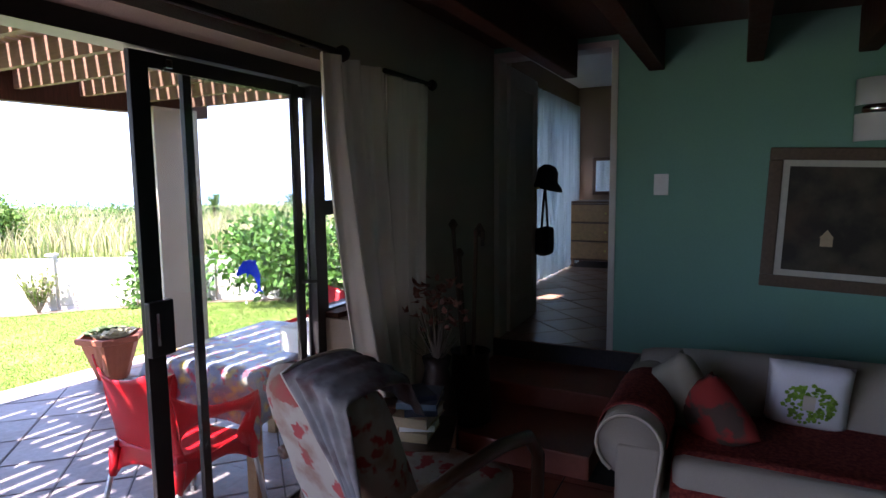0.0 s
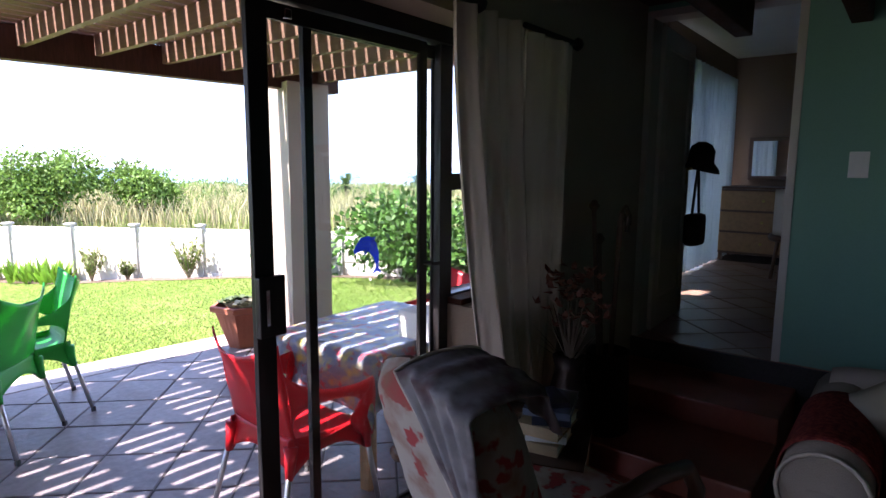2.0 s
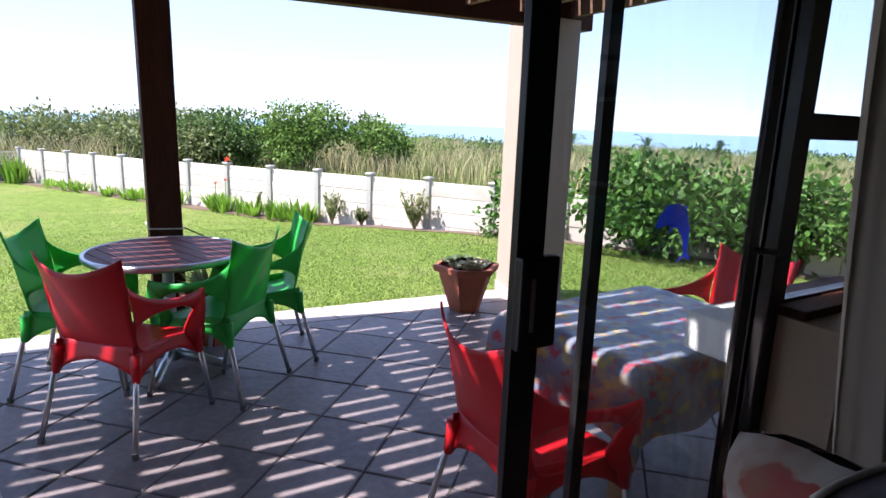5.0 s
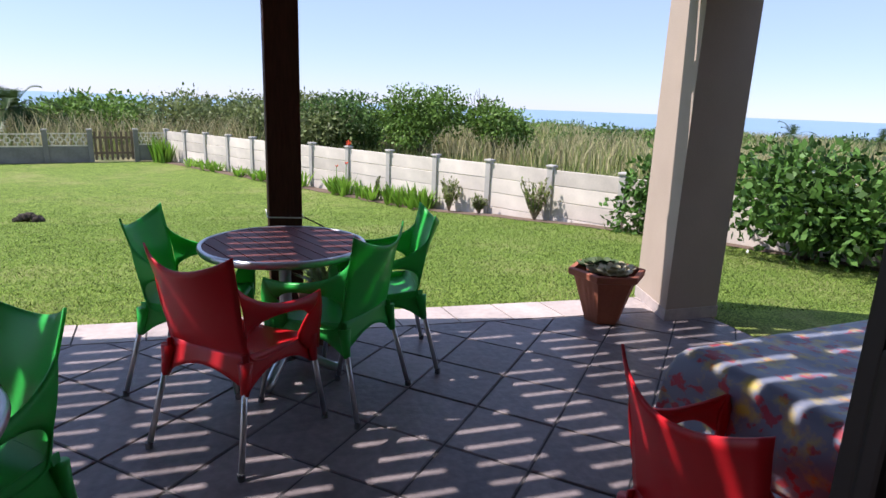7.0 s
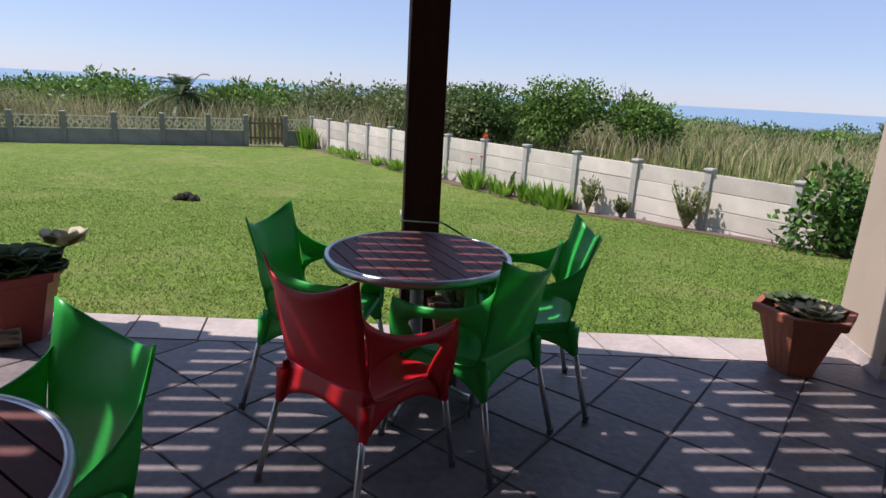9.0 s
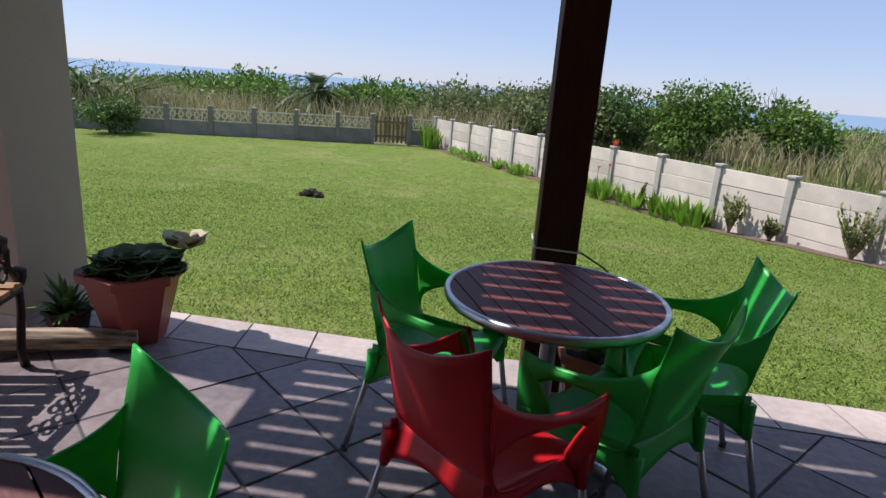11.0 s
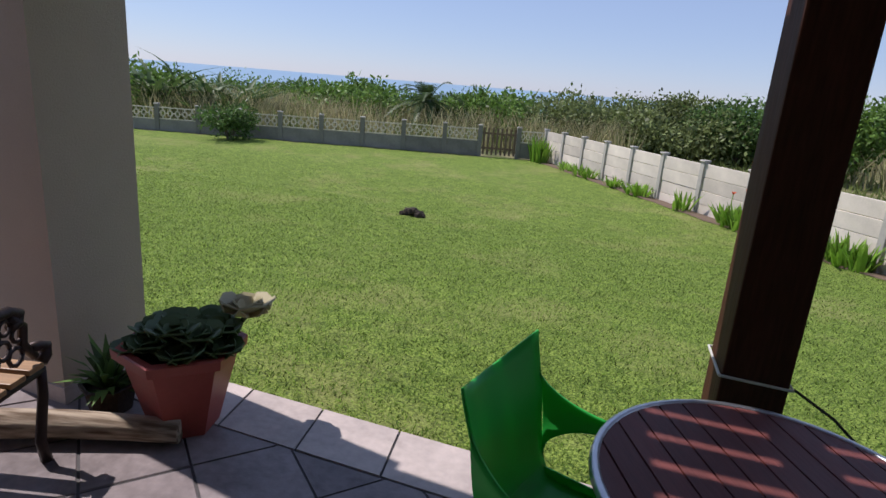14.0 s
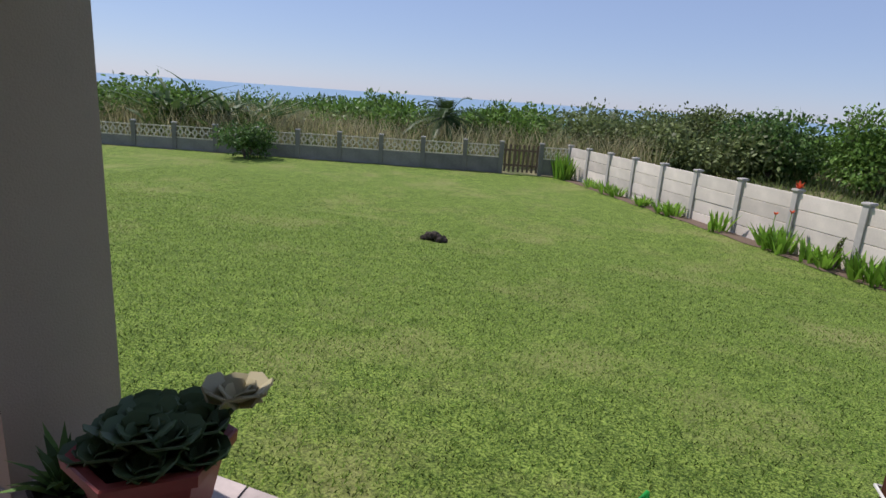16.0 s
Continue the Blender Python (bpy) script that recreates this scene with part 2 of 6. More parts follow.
M_CLOTHGREY = two_tone("grey_flowered_cloth", (0.25, 0.245, 0.25), (0.18, 0.18, 0.19), 14, 0.4, 0.6, 0.95, bump=0.3, scale2=7, c=(0.09, 0.03, 0.03))
M_TABLECLOTH = two_tone("floral_oilcloth", (0.19, 0.21, 0.275), (0.38, 0.06, 0.08), 20, 0.56, 0.61, 0.35, detail=3, bump=0.1, scale2=15, c=(0.55, 0.42, 0.08))
M_ARMWOOD = material("dark_bent_wood", (0.09, 0.045, 0.025), rough=0.35, grain=0.3, scale=20)
M_FRAME = material("gilt_brown_frame", (0.13, 0.085, 0.05), rough=0.5, grain=0.3, scale=50, bump=0.3)
M_LINER = material("cream_frame_liner", (0.6, 0.57, 0.48), rough=0.8)
M_PAINTING = two_tone("dark_landscape_painting", (0.035, 0.03, 0.022), (0.10, 0.085, 0.055), 5, 0.4, 0.65, 0.5, bump=0.1, scale2=3, c=(0.11, 0.06, 0.035))
M_PLASTICW = material("white_switch_plastic", (0.75, 0.75, 0.72), rough=0.35, grain=0.02, bump=0.0)
M_DOORPAINT = material("cream_door_paint", (0.56, 0.53, 0.47), rough=0.45, grain=0.04, scale=40, stain=0.06, bump=0.04)
M_MIRROR = material("mirror_silver", (0.9, 0.9, 0.9), rough=0.02, metal=1.0, grain=0.0, stain=0.0, bump=0.0)
M_BLACK = material("black_fabric", (0.012, 0.012, 0.014), rough=0.9, grain=0.2, scale=150)
M_PAPER = material("book_pages", (0.74, 0.68, 0.54), rough=0.9, grain=0.15, scale=120, stretch=(1, 1, 12))
M_BOOKDARK = material("dark_book_cover", (0.03, 0.035, 0.05), rough=0.4)
M_BOOKBLUE = material("grey_blue_book_cover", (0.12, 0.15, 0.20), rough=0.4)
M_BOOKTAN = material("tan_book_cover", (0.50, 0.38, 0.22), rough=0.5)
M_ROPE = material("white_cord", (0.6, 0.6, 0.55), rough=0.9)
M_ROPEDARK = material("dark_cord", (0.03, 0.03, 0.03), rough=0.9)
M_LAWN = lawn_material()
M_DUNE = two_tone("dune_ground", (0.08, 0.095, 0.03), (0.20, 0.18, 0.09), 1.2, 0.4, 0.6, 0.95, detail=8, bump=0.5)
M_BED = material("flower_bed_soil", (0.13, 0.09, 0.06), rough=1.0, grain=0.4, scale=30, bump=0.6)
M_MOUND = material("mole_hill_soil", (0.045, 0.033, 0.024), rough=1.0, grain=0.5, scale=60, bump=0.8)
# sea colour lightened so that it carries the distant haze
M_SEA = two_tone("haze_tinted_sea", (0.17, 0.28, 0.37), (0.20, 0.31, 0.41), 0.03, 0.4, 0.6, 0.35, bump=0.1, stretch=(1, 1, 1))
M_REDP = leaf_material("red_moulded_plastic", (0.62, 0.014, 0.02), 0.0, 0.36, 0.5, 0.2)
M_GREENP = leaf_material("green_moulded_plastic", (0.036, 0.58, 0.09), 0.0, 0.36, 0.5, 0.35)
M_BLADE = leaf_material("grass_blade", (0.20, 0.295, 0.058), 1.35, 0.6, 0.2, 0.5)
M_LEAF = leaf_material("shrub_leaf", (0.135, 0.235, 0.045), 0.9)
M_LEAFDARK = leaf_material("dark_shrub_leaf", (0.09, 0.165, 0.04), 0.9)
M_LEAFOLIVE = leaf_material("olive_shrub_leaf", (0.16, 0.20, 0.07), 0.8)
M_REED = leaf_material("dry_reed", (0.42, 0.38, 0.20), 0.9)
M_REEDGREEN = leaf_material("green_reed", (0.20, 0.25, 0.075), 0.7)
M_PALM = leaf_material("palm_frond", (0.07, 0.12, 0.035), 0.6)
M_LILY = leaf_material("lily_leaf", (0.20, 0.36, 0.045), 0.6)
M_HEDGE = leaf_material("glossy_hedge_leaf", (0.07, 0.15, 0.028), 1.1, 0.5, 0.2, 0.25)
M_SUCC = leaf_material("succulent_leaf", (0.10, 0.15, 0.06), 0.4, 0.45)
M_SUCCPINK = leaf_material("pale_succulent_rosette", (0.50, 0.45, 0.27), 0.4, 0.45)
M_LINEN = leaf_material("cream_linen_curtain", (0.62, 0.55, 0.46), 0.05, 0.9, 0.1, 0.10)
M_BLUE = leaf_material("blue_translucent_sticker", (0.02, 0.05, 0.60), 0.05, 0.4, 0.25, 0.6)
M_LACE = leaf_material("pale_blue_curtain", (0.50, 0.62, 0.70), 0.05, 0.9, 0.1, 0.15)
# far fence concrete, with the shade on its house side put into the colour
M_FENCE = material("shade_darkened_concrete", (0.23, 0.215, 0.18), rough=0.95, grain=0.2, scale=30, stain=0.35, stain_scale=2.5, bump=0.3, random_by="object")
# paler concrete for the pierced panels
M_PIERCED = material("pale_panel_concrete", (0.60, 0.55, 0.42), rough=0.95, grain=0.2, scale=30, stain=0.3, stain_scale=2.5, bump=0.3)
M_BARK = material("bark", (0.12, 0.09, 0.065), rough=0.95, grain=0.4, scale=20, bump=0.6)
M_FLOWER = leaf_material("orange_petal", (0.60, 0.09, 0.03), 0.3)
M_PINKFLOWER = leaf_material("dusty_pink_petal", (0.38, 0.16, 0.12), 0.4)
M_WHITEFLOWER = leaf_material("white_petal", (0.7, 0.7, 0.62), 0.2)


# ---- tools for meshes ----
def part(name, bm, mat, parent=None, label="", smooth=False):
    """Links a bmesh as one mesh object under a thing or a part."""
    me = bpy.data.meshes.new(name)
    bmesh.ops.recalc_face_normals(bm, faces=bm.faces)
    bm.to_mesh(me)
    bm.free()
    me.materials.append(mat)
    if smooth:
        me.polygons.foreach_set("use_smooth", [True] * len(me.polygons))
    ob = new(name, me)
    if parent:
        ob.parent = parent
    return tagged(ob, label)


def raw(name, verts, faces, mat, parent=None, label="", smooth=False):
    me = bpy.data.meshes.new(name)
    me.from_pydata([tuple(v) for v in verts], [], [tuple(f) for f in faces])
    me.materials.append(mat)
    if smooth:
        me.polygons.foreach_set("use_smooth", [True] * len(me.polygons))
    ob = new(name, me)
    if parent:
        ob.parent = parent
    return tagged(ob, label)


def thing(name, m, label, category, group=""):
    ob = new(name)
    ob.empty_display_size = 0.1
    ob.matrix_basis = m
    return tagged(ob, label, category, group)


def box(bm, x0, x1, y0, y1, z0, z1, bevel=0.0, m=None):
    r = bmesh.ops.create_cube(bm, size=1.0)["verts"]
    for v in r:
        v.co = Vector((x0 + (v.co.x + 0.5) * (x1 - x0), y0 + (v.co.y + 0.5) * (y1 - y0), z0 + (v.co.z + 0.5) * (z1 - z0)))
    if m is not None:
        bmesh.ops.transform(bm, matrix=m, verts=r)
    if bevel:
        es = {e for v in r for e in v.link_edges}
        bmesh.ops.bevel(bm, geom=list(es), offset=bevel, segments=2, affect="EDGES", profile=0.6)
    return bm


def one_box(*a, **k):
    return box(bmesh.new(), *a, **k)


def prism(bm, poly, z0, z1, taper=1.0):
    """A prism over a polygon of (x, y); taper scales its top about its middle."""
    cx, cy = sum(p[0] for p in poly) / len(poly), sum(p[1] for p in poly) / len(poly)
    lo = [bm.verts.new((x, y, z0)) for x, y in poly]
    hi = [bm.verts.new((cx + (x - cx) * taper, cy + (y - cy) * taper, z1)) for x, y in poly]
    n = len(poly)
    for i in range(n):
        bm.faces.new((lo[i], lo[(i + 1) % n], hi[(i + 1) % n], hi[i]))
    bm.faces.new(lo[::-1])
    bm.faces.new(hi)
    return bm


def tube(bm, pts, r, seg=8, r_end=None, cap=True):
    """A round tube along points; r may shrink to r_end."""
    pts = [Vector(p) for p in pts]
    rings = []
    n = len(pts)
    side = None
    for i, p in enumerate(pts):
        d = (pts[min(i + 1, n - 1)] - pts[max(i - 1, 0)]).normalized()
        if side is None or abs(side.dot(d)) > 0.95:
            side = d.orthogonal().normalized()
        side = (side - d * side.dot(d)).normalized()
        other = d.cross(side)
        rad = r if r_end is None else r + (r_end - r) * i / max(n - 1, 1)
        rings.append([bm.verts.new(p + (side * math.cos(a) + other * math.sin(a)) * rad) for a in (2 * math.pi * k / seg for k in range(seg))])
    for a, b in zip(rings, rings[1:]):
        for k in range(seg):
            bm.faces.new((a[k], a[(k + 1) % seg], b[(k + 1) % seg], b[k]))
    if cap:
        bm.faces.new(rings[0][::-1])
        bm.faces.new(rings[-1])
    return bm


def lathe(bm, profile, seg=24, m=None):
    """A turned body from (radius, height) pairs."""
    rings = []
    made = []
    for r, z in profile:
        ring = [bm.verts.new((r * math.cos(2 * math.pi * k / seg), r * math.sin(2 * math.pi * k / seg), z)) for k in range(seg)]
        rings.append(ring)
        made += ring
    for a, b in zip(rings, rings[1:]):
        for k in range(seg):
            bm.faces.new((a[k], a[(k + 1) % seg], b[(k + 1) % seg], b[k]))
    bm.faces.new(rings[0][::-1])
    bm.faces.new(rings[-1])
    if m is not None:
        bmesh.ops.transform(bm, matrix=m, verts=made)
    return bm


def sheet(bm, f, nu, nv, thick=0.0):
    """A surface f(u, v) over the unit square, with thickness if given."""
    g = [[bm.verts.new(f(i / nu, j / nv)) for j in range(nv + 1)] for i in range(nu + 1)]
    for i in range(nu):
        for j in range(nv):
            bm.faces.new((g[i][j], g[i + 1][j], g[i + 1][j + 1], g[i][j + 1]))
    if thick:
        bmesh.ops.recalc_face_normals(bm, faces=bm.faces)
        bmesh.ops.solidify(bm, geom=list(bm.faces), thickness=thick)
    return bm


def cushion(bm, w, h, d, m=None, n=14):
    """A stuffed cushion with pinched corners, standing in the xz plane."""
    vs = []
    for s in (1, -1):
        g = []
        for i in range(n + 1):
            row = []
            for j in range(n + 1):
                u, v = 2 * i / n - 1, 2 * j / n - 1
                bulge = (1 - u ** 4) * (1 - v ** 4)
                pinch = 1 - 0.07 * (1 - abs(u * v)) * (abs(u) ** 3 + abs(v) ** 3) / 2
                row.append(bm.verts.new((u * w / 2 * pinch, s * d / 2 * bulge ** 0.55, v * h / 2 * pinch)))
            g.append(row)
        for i in range(n):
            for j in range(n):
                bm.faces.new((g[i][j], g[i + 1][j], g[i + 1][j + 1], g[i][j + 1]))
        vs += [v for r in g for v in r]
    bmesh.ops.remove_doubles(bm, verts=vs, dist=0.0005)
    if m is not None:
        bmesh.ops.transform(bm, matrix=m, verts=bm.verts)
    return bm


def structure(name, bm, mat, label="", smooth=False):
    return tagged(part(name, bm, mat, None, label, smooth), category=name.split("_")[0], kind="structure")


def group_of(name, label, category):
    ob = new(name)
    return tagged(ob, label, category, kind="structure")


# ---- where the movable things stand ----
CHAIRS = {"g1": (-0.822, 2.93, -17), "g2": (-0.165, 2.545, 136), "g3": (0.16, 2.90, 173), "g4": (-1.405, 1.46, 229), "r1": (-0.63, 2.29, 47), "r2": (0.545, 0.67, 1), "r3": (2.05, 1.00, 180)}
CLOTH = (1.24, 0.825, 0, 0, 0, 3)
BENCH = (-2.80, 2.95, 0, 0, 0, 12)
ARMCHAIR = (0.53, -0.60, 0.14, 0, 0, -102)
TILE_PITCH = 0.397
TILE_ORIGIN = (0.489, 2.206)


# ---- the plan ----
FLOOR = 0.14          # room floor above the patio
LANDING = 0.52        # floor of the room beyond the steps
GREEN_X = 2.64        # face of the green wall
CEIL = 2.555
BEAM_SLOPE = -0.13


def patio_edge(x):
    return 3.735 - 0.0897 * x


def lawn_height(x, y):
    dy, dx = max(0.0, y - patio_edge(max(-6.0, min(2.8, x)))), max(0.0, x - 2.75, -9.0 - x)
    if y < 3.5 and -9 < x < 2.75:
        dy = 0.0
    d = math.hypot(dx, dy)
    z = -0.025 - 0.76 * min(1.0, d / 8.3)
    return z + 0.012 * noise.noise(Vector((x * 0.7, y * 0.7, 0)))


# ---- ground, sea and dunes ----
def ground_height(x, y):
    far = math.hypot(x, y)
    z = lawn_height(x, y)
    if far > 24:
        z += 0.35 * noise.noise(Vector((x * 0.08, y * 0.08, 3))) * min(1, (far - 24) / 10)
    if far > 62:
        z -= (far - 62) * 0.22 if far < 125 else 13.9 + (far - 125) * 0.002
    return z


def axis(lo, hi, fine_lo, fine_hi, step, grow=1.25):
    out = list(np.arange(fine_lo, fine_hi + 1e-6, step))
    a, s = fine_lo, step
    while a > lo:
        s *= grow
        a -= s
        out.insert(0, a)
    a, s = fine_hi, step
    while a < hi:
        s *= grow
        a += s
        out.append(a)
    return out


gx, gy = axis(-4300, 4300, -16, 14, 0.4), axis(-400, 4300, -6, 26, 0.4)
HOUSE = (-8.9, 2.55, -5.4, 3.0)
gv, gf, keep = [], [], {}
for j, y in enumerate(gy):
    for i, x in enumerate(gx):
        z = ground_height(x, y)
        if HOUSE[0] < x < HOUSE[1] and HOUSE[2] < y < HOUSE[3]:
            z = -0.3
        gv.append((x, y, z))
n = len(gx)
for j in range(len(gy) - 1):
    for i in range(n - 1):
        gf.append((j * n + i, j * n + i + 1, (j + 1) * n + i + 1, (j + 1) * n + i))
ground = raw("ground", gv, gf, M_LAWN, None, "mown green lawn with dry patches, falling gently to dunes", smooth=True)
tagged(ground, category="lawn", kind="structure")
ground.data.materials.append(M_DUNE)


def beyond_wall(x, y):
    """True past the boundary walls."""
    s = (x - 5.045) * 0.857 + (y - 9.518) * 0.515
    t = (x + 2.645) * -0.242 + (y - 22.211) * 0.970
    return s > 0.0 or t > 0.0


idx = [1 if beyond_wall((gx[i] + gx[i + 1]) / 2, (gy[j] + gy[j + 1]) / 2) else 0 for j in range(len(gy) - 1) for i in range(n - 1)]
ground.data.polygons.foreach_set("material_index", idx)

sea = structure("water", sheet(bmesh.new(), lambda u, v: (-4400 + 8800 * u, 95 + 4300 * v, -13.2), 8, 8), M_SEA, "hazy blue sea under a clear sky")
tagged(sea, category="sea")

# ---- patio slab, structural walls ----
slab = bmesh.new()
prism(slab, [(-8.8, 0.0), (2.72, 0.0), (2.72, patio_edge(2.72)), (-6.0, patio_edge(-6.0)), (-8.8, 3.6)], -0.35, -0.006)
patio = structure("patio", slab, M_GROUT, "slate-grey tiled patio laid on the diagonal with a sandy border")
tagged(patio, category="patio floor")

OX0, OX1, HEAD = -4.30, 0.93, 2.14
wall_y0, wall_y1 = -0.08, 0.21
DOOR_Y = 0.13
wn_bm = bmesh.new()
box(wn_bm, -6.0, OX0, wall_y0, wall_y1, -0.3, 3.0)
box(wn_bm, OX0, OX1, wall_y0, wall_y1, HEAD, 3.0)
box(wn_bm, OX0, OX1, wall_y0, wall_y1, -0.3, 0.10)
box(wn_bm, OX1, 1.50, wall_y0, wall_y1, -0.3, 1.00)
box(wn_bm, OX1, 1.50, wall_y0, wall_y1, HEAD, 3.0)
box(wn_bm, 1.50, 3.0, wall_y0, wall_y1, -0.3, 3.0)
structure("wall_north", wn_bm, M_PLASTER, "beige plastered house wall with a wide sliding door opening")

gw = bmesh.new()
box(gw, GREEN_X, GREEN_X + 0.13, -5.2, -0.90, FLOOR - 0.1, 3.0)
box(gw, GREEN_X, GREEN_X + 0.13, -0.90, -0.082, 2.50, 3.0)
structure("wall_east", gw, M_GREEN, "sea-green painted inner wall")
structure("wall_west", one_box(-6.13, -6.0, -5.2, 0.09, -0.3, 3.0), M_WHITE, "plain plastered inner wall")
structure("wall_south", one_box(-6.13, GREEN_X + 0.13, -5.33, -5.2, -0.3, 3.0), M_GREEN, "plain green painted inner wall")
structure("floor", one_box(-6.0, GREEN_X, -5.2, wall_y0, -0.3, FLOOR - 0.006), M_GROUT, "dark red tiled room floor")
structure("ceiling", one_box(-6.13, GREEN_X + 0.13, -5.33, 0.05, CEIL, CEIL + 0.06), M_CEIL, "dark stained boarded ceiling")
structure("roof", one_box(-6.2, 7.3, -5.4, 0.12, 3.0, 3.15), M_CONC, "flat house roof")

# room past the steps
structure("floor_upper", one_box(GREEN_X - 0.02, 7.2, -3.0, 0.42, 0.0, LANDING - 0.006), M_GROUT, "pale tiled floor of the raised room")
structure("wall_upper_east", one_box(7.1, 7.2, -3.0, 0.42, LANDING, 3.0), M_TAN, "plain pale end wall of the raised room")
structure("wall_upper_south", one_box(2.77, 7.2, -3.1, -3.0, LANDING, 3.0), M_TAN, "plain pale side wall of the raised room")
uw = bmesh.new()
box(uw, 2.77, 4.3, 0.42, 0.56, 0.0, 3.0)
box(uw, 6.9, 7.2, 0.42, 0.56, 0.0, 3.0)
box(uw, 4.3, 6.9, 0.42, 0.56, 2.62, 3.0)
structure("wall_upper_north", uw, M_TAN, "pale wall of the raised room with a wide glazed opening")
structure("ceiling_upper", one_box(2.77, 7.2, -3.0, 0.56, 2.94, 2.99), M_WHITE, "white ceiling of the raised room")

# steps up to the doorway
for k, (xa, xb, z) in enumerate(((1.55, 2.1, 0.265), (2.1, GREEN_X, 0.39))):
    structure("step_%d" % (k + 1), one_box(xa, GREEN_X if k == 0 else xb, -1.02, wall_y0 - 0.002, FLOOR - 0.004, z, bevel=0.012) if k == 1 else one_box(xa, xb, -1.02, wall_y0 - 0.002, FLOOR - 0.004, z, bevel=0.012), M_FLOORIN, "red tiled indoor step")

# ceiling beams
for k in range(10):
    y = -0.62 - 0.535 * k
    b = structure("beam_%d" % (k + 1), one_box(-5.9, GREEN_X - 0.003, y - 0.045, y + 0.045, 2.31, CEIL - 0.003, bevel=0.008), M_DARKWOOD, "dark stained timber ceiling beam")
    tagged(b, category="beam", group="ceiling beams")

# low plastered wall outside the side window
lw = one_box(0.935, 2.30, wall_y1 + 0.003, 0.405, 0.80, 0.93, bevel=0.012)
box(lw, 1.25, 2.28, wall_y1 + 0.004, 0.385, -0.02, 0.802)
structure("low_wall", lw, M_WHITE, "low white plastered wall and ledge under the side window")

# doorway trim
tr = bmesh.new()
box(tr, GREEN_X - 0.012, GREEN_X + 0.142, -0.925, -0.885, LANDING, 2.52)
box(tr, GREEN_X - 0.012, GREEN_X + 0.142, -0.122, -0.084, LANDING, 2.52)
box(tr, GREEN_X - 0.012, GREEN_X + 0.142, -0.885, -0.122, 2.48, 2.52)
structure("trim_doorway", tr, M_DOORPAINT, "cream painted door frame")


# ---- pillars, post and pergola roof ----
def pillar(name, poly, label):
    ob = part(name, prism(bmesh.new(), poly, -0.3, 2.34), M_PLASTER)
    tagged(ob, label, "pillar", "patio pillars")
    cx, cy = sum(p[0] for p in poly) / 4, sum(p[1] for p in poly) / 4
    part("skirting", prism(bmesh.new(), [(cx + (x - cx) * 1.035, cy + (y - cy) * 1.035) for x, y in poly], 0.0, 0.085), M_BORDER, ob, "sandy tile skirting")
    return ob


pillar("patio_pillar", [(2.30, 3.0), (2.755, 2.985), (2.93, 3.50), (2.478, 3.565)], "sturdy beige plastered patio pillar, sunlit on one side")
pillar("patio_pillar", [(-3.585, 3.56), (-3.135, 3.51), (-3.118, 4.02), (-3.565, 4.07)], "beige plastered patio pillar in shade beside the bench")

post = part("timber_post", one_box(-0.42, -0.22, 3.445, 3.645, 0.0, 2.33, bevel=0.008), M_DARKWOOD)
tagged(post, "square dark-stained timber post holding the patio roof", "post")
part("cord", tube(bmesh.new(), [(-0.428, 3.437, 0.76), (-0.212, 3.437, 0.75), (-0.212, 3.653, 0.76), (-0.428, 3.653, 0.77), (-0.428, 3.437, 0.76)], 0.005, 6), M_ROPE, post, "thin white cord tied round it")
part("cord", tube(bmesh.new(), [(-0.21, 3.44, 0.755), (-0.1, 3.40, 0.70), (0.02, 3.36, 0.60), (0.05, 3.35, 0.50)], 0.005, 6), M_ROPEDARK, post, "dark hanging cord")


def beam_y(x):
    return 3.545 + BEAM_SLOPE * (x + 0.32)


ROOF_X0 = -3.35
pergola = group_of("pergola_roof", "dark timber patio roof of rafters and spaced slats", "pergola roof")
bb = bmesh.new()
prism(bb, [(ROOF_X0, beam_y(ROOF_X0) - 0.06), (2.95, beam_y(2.95) - 0.06), (2.95, beam_y(2.95) + 0.06), (ROOF_X0, beam_y(ROOF_X0) + 0.06)], 2.29, 2.515)
part("edge_beam", bb, M_DARKWOOD, pergola, "deep dark edge beam")
part("ledger", one_box(ROOF_X0, 2.76, wall_y1 + 0.002, 0.26, 2.36, 2.52), M_DARKWOOD, pergola)
for k in range(-8, 6):
    x = 0.42 + 0.465 * k
    y1 = beam_y(x) - 0.062
    part("rafter", one_box(x - 0.024, x + 0.024, 0.262, y1, 2.375, 2.52), M_RAFTER, pergola)
SLAT = 0.1315
for k in range(27):
    y = 0.24 + SLAT * k
    bm = bmesh.new()
    x0 = ROOF_X0
    x1 = 2.80 if y < beam_y(2.8) + 0.04 else (3.545 + 0.04 - y) / -BEAM_SLOPE - 0.32
    prism(bm, [(x0, y - 0.045 * x0), (x1, y - 0.045 * x1), (x1, y + 0.103 - 0.045 * x1), (x0, y + 0.103 - 0.045 * x0)], 2.522, 2.545)
    if x1 > x0 + 0.3:
        part("slat", bm, M_SLAT, pergola)

# ---- sliding door and side window ----
door = thing("sliding_door", pose(0.09, DOOR_Y, 0), "dark bronze aluminium sliding glass door, slid open", "sliding door")
fr = bmesh.new()
FX0, FX1 = OX0 - 0.09, OX1 - 0.09
box(fr, FX0, FX1, -0.055, 0.055, 2.075, HEAD)
box(fr, FX1 - 0.055, FX1, -0.028, 0.028, 0.13, 2.075)
box(fr, FX0, FX0 + 0.065, -0.055, 0.055, 0.13, 2.075)
box(fr, FX0, FX1, -0.065, 0.065, 0.10, 0.13)
part("frame", fr, M_ALU, door)


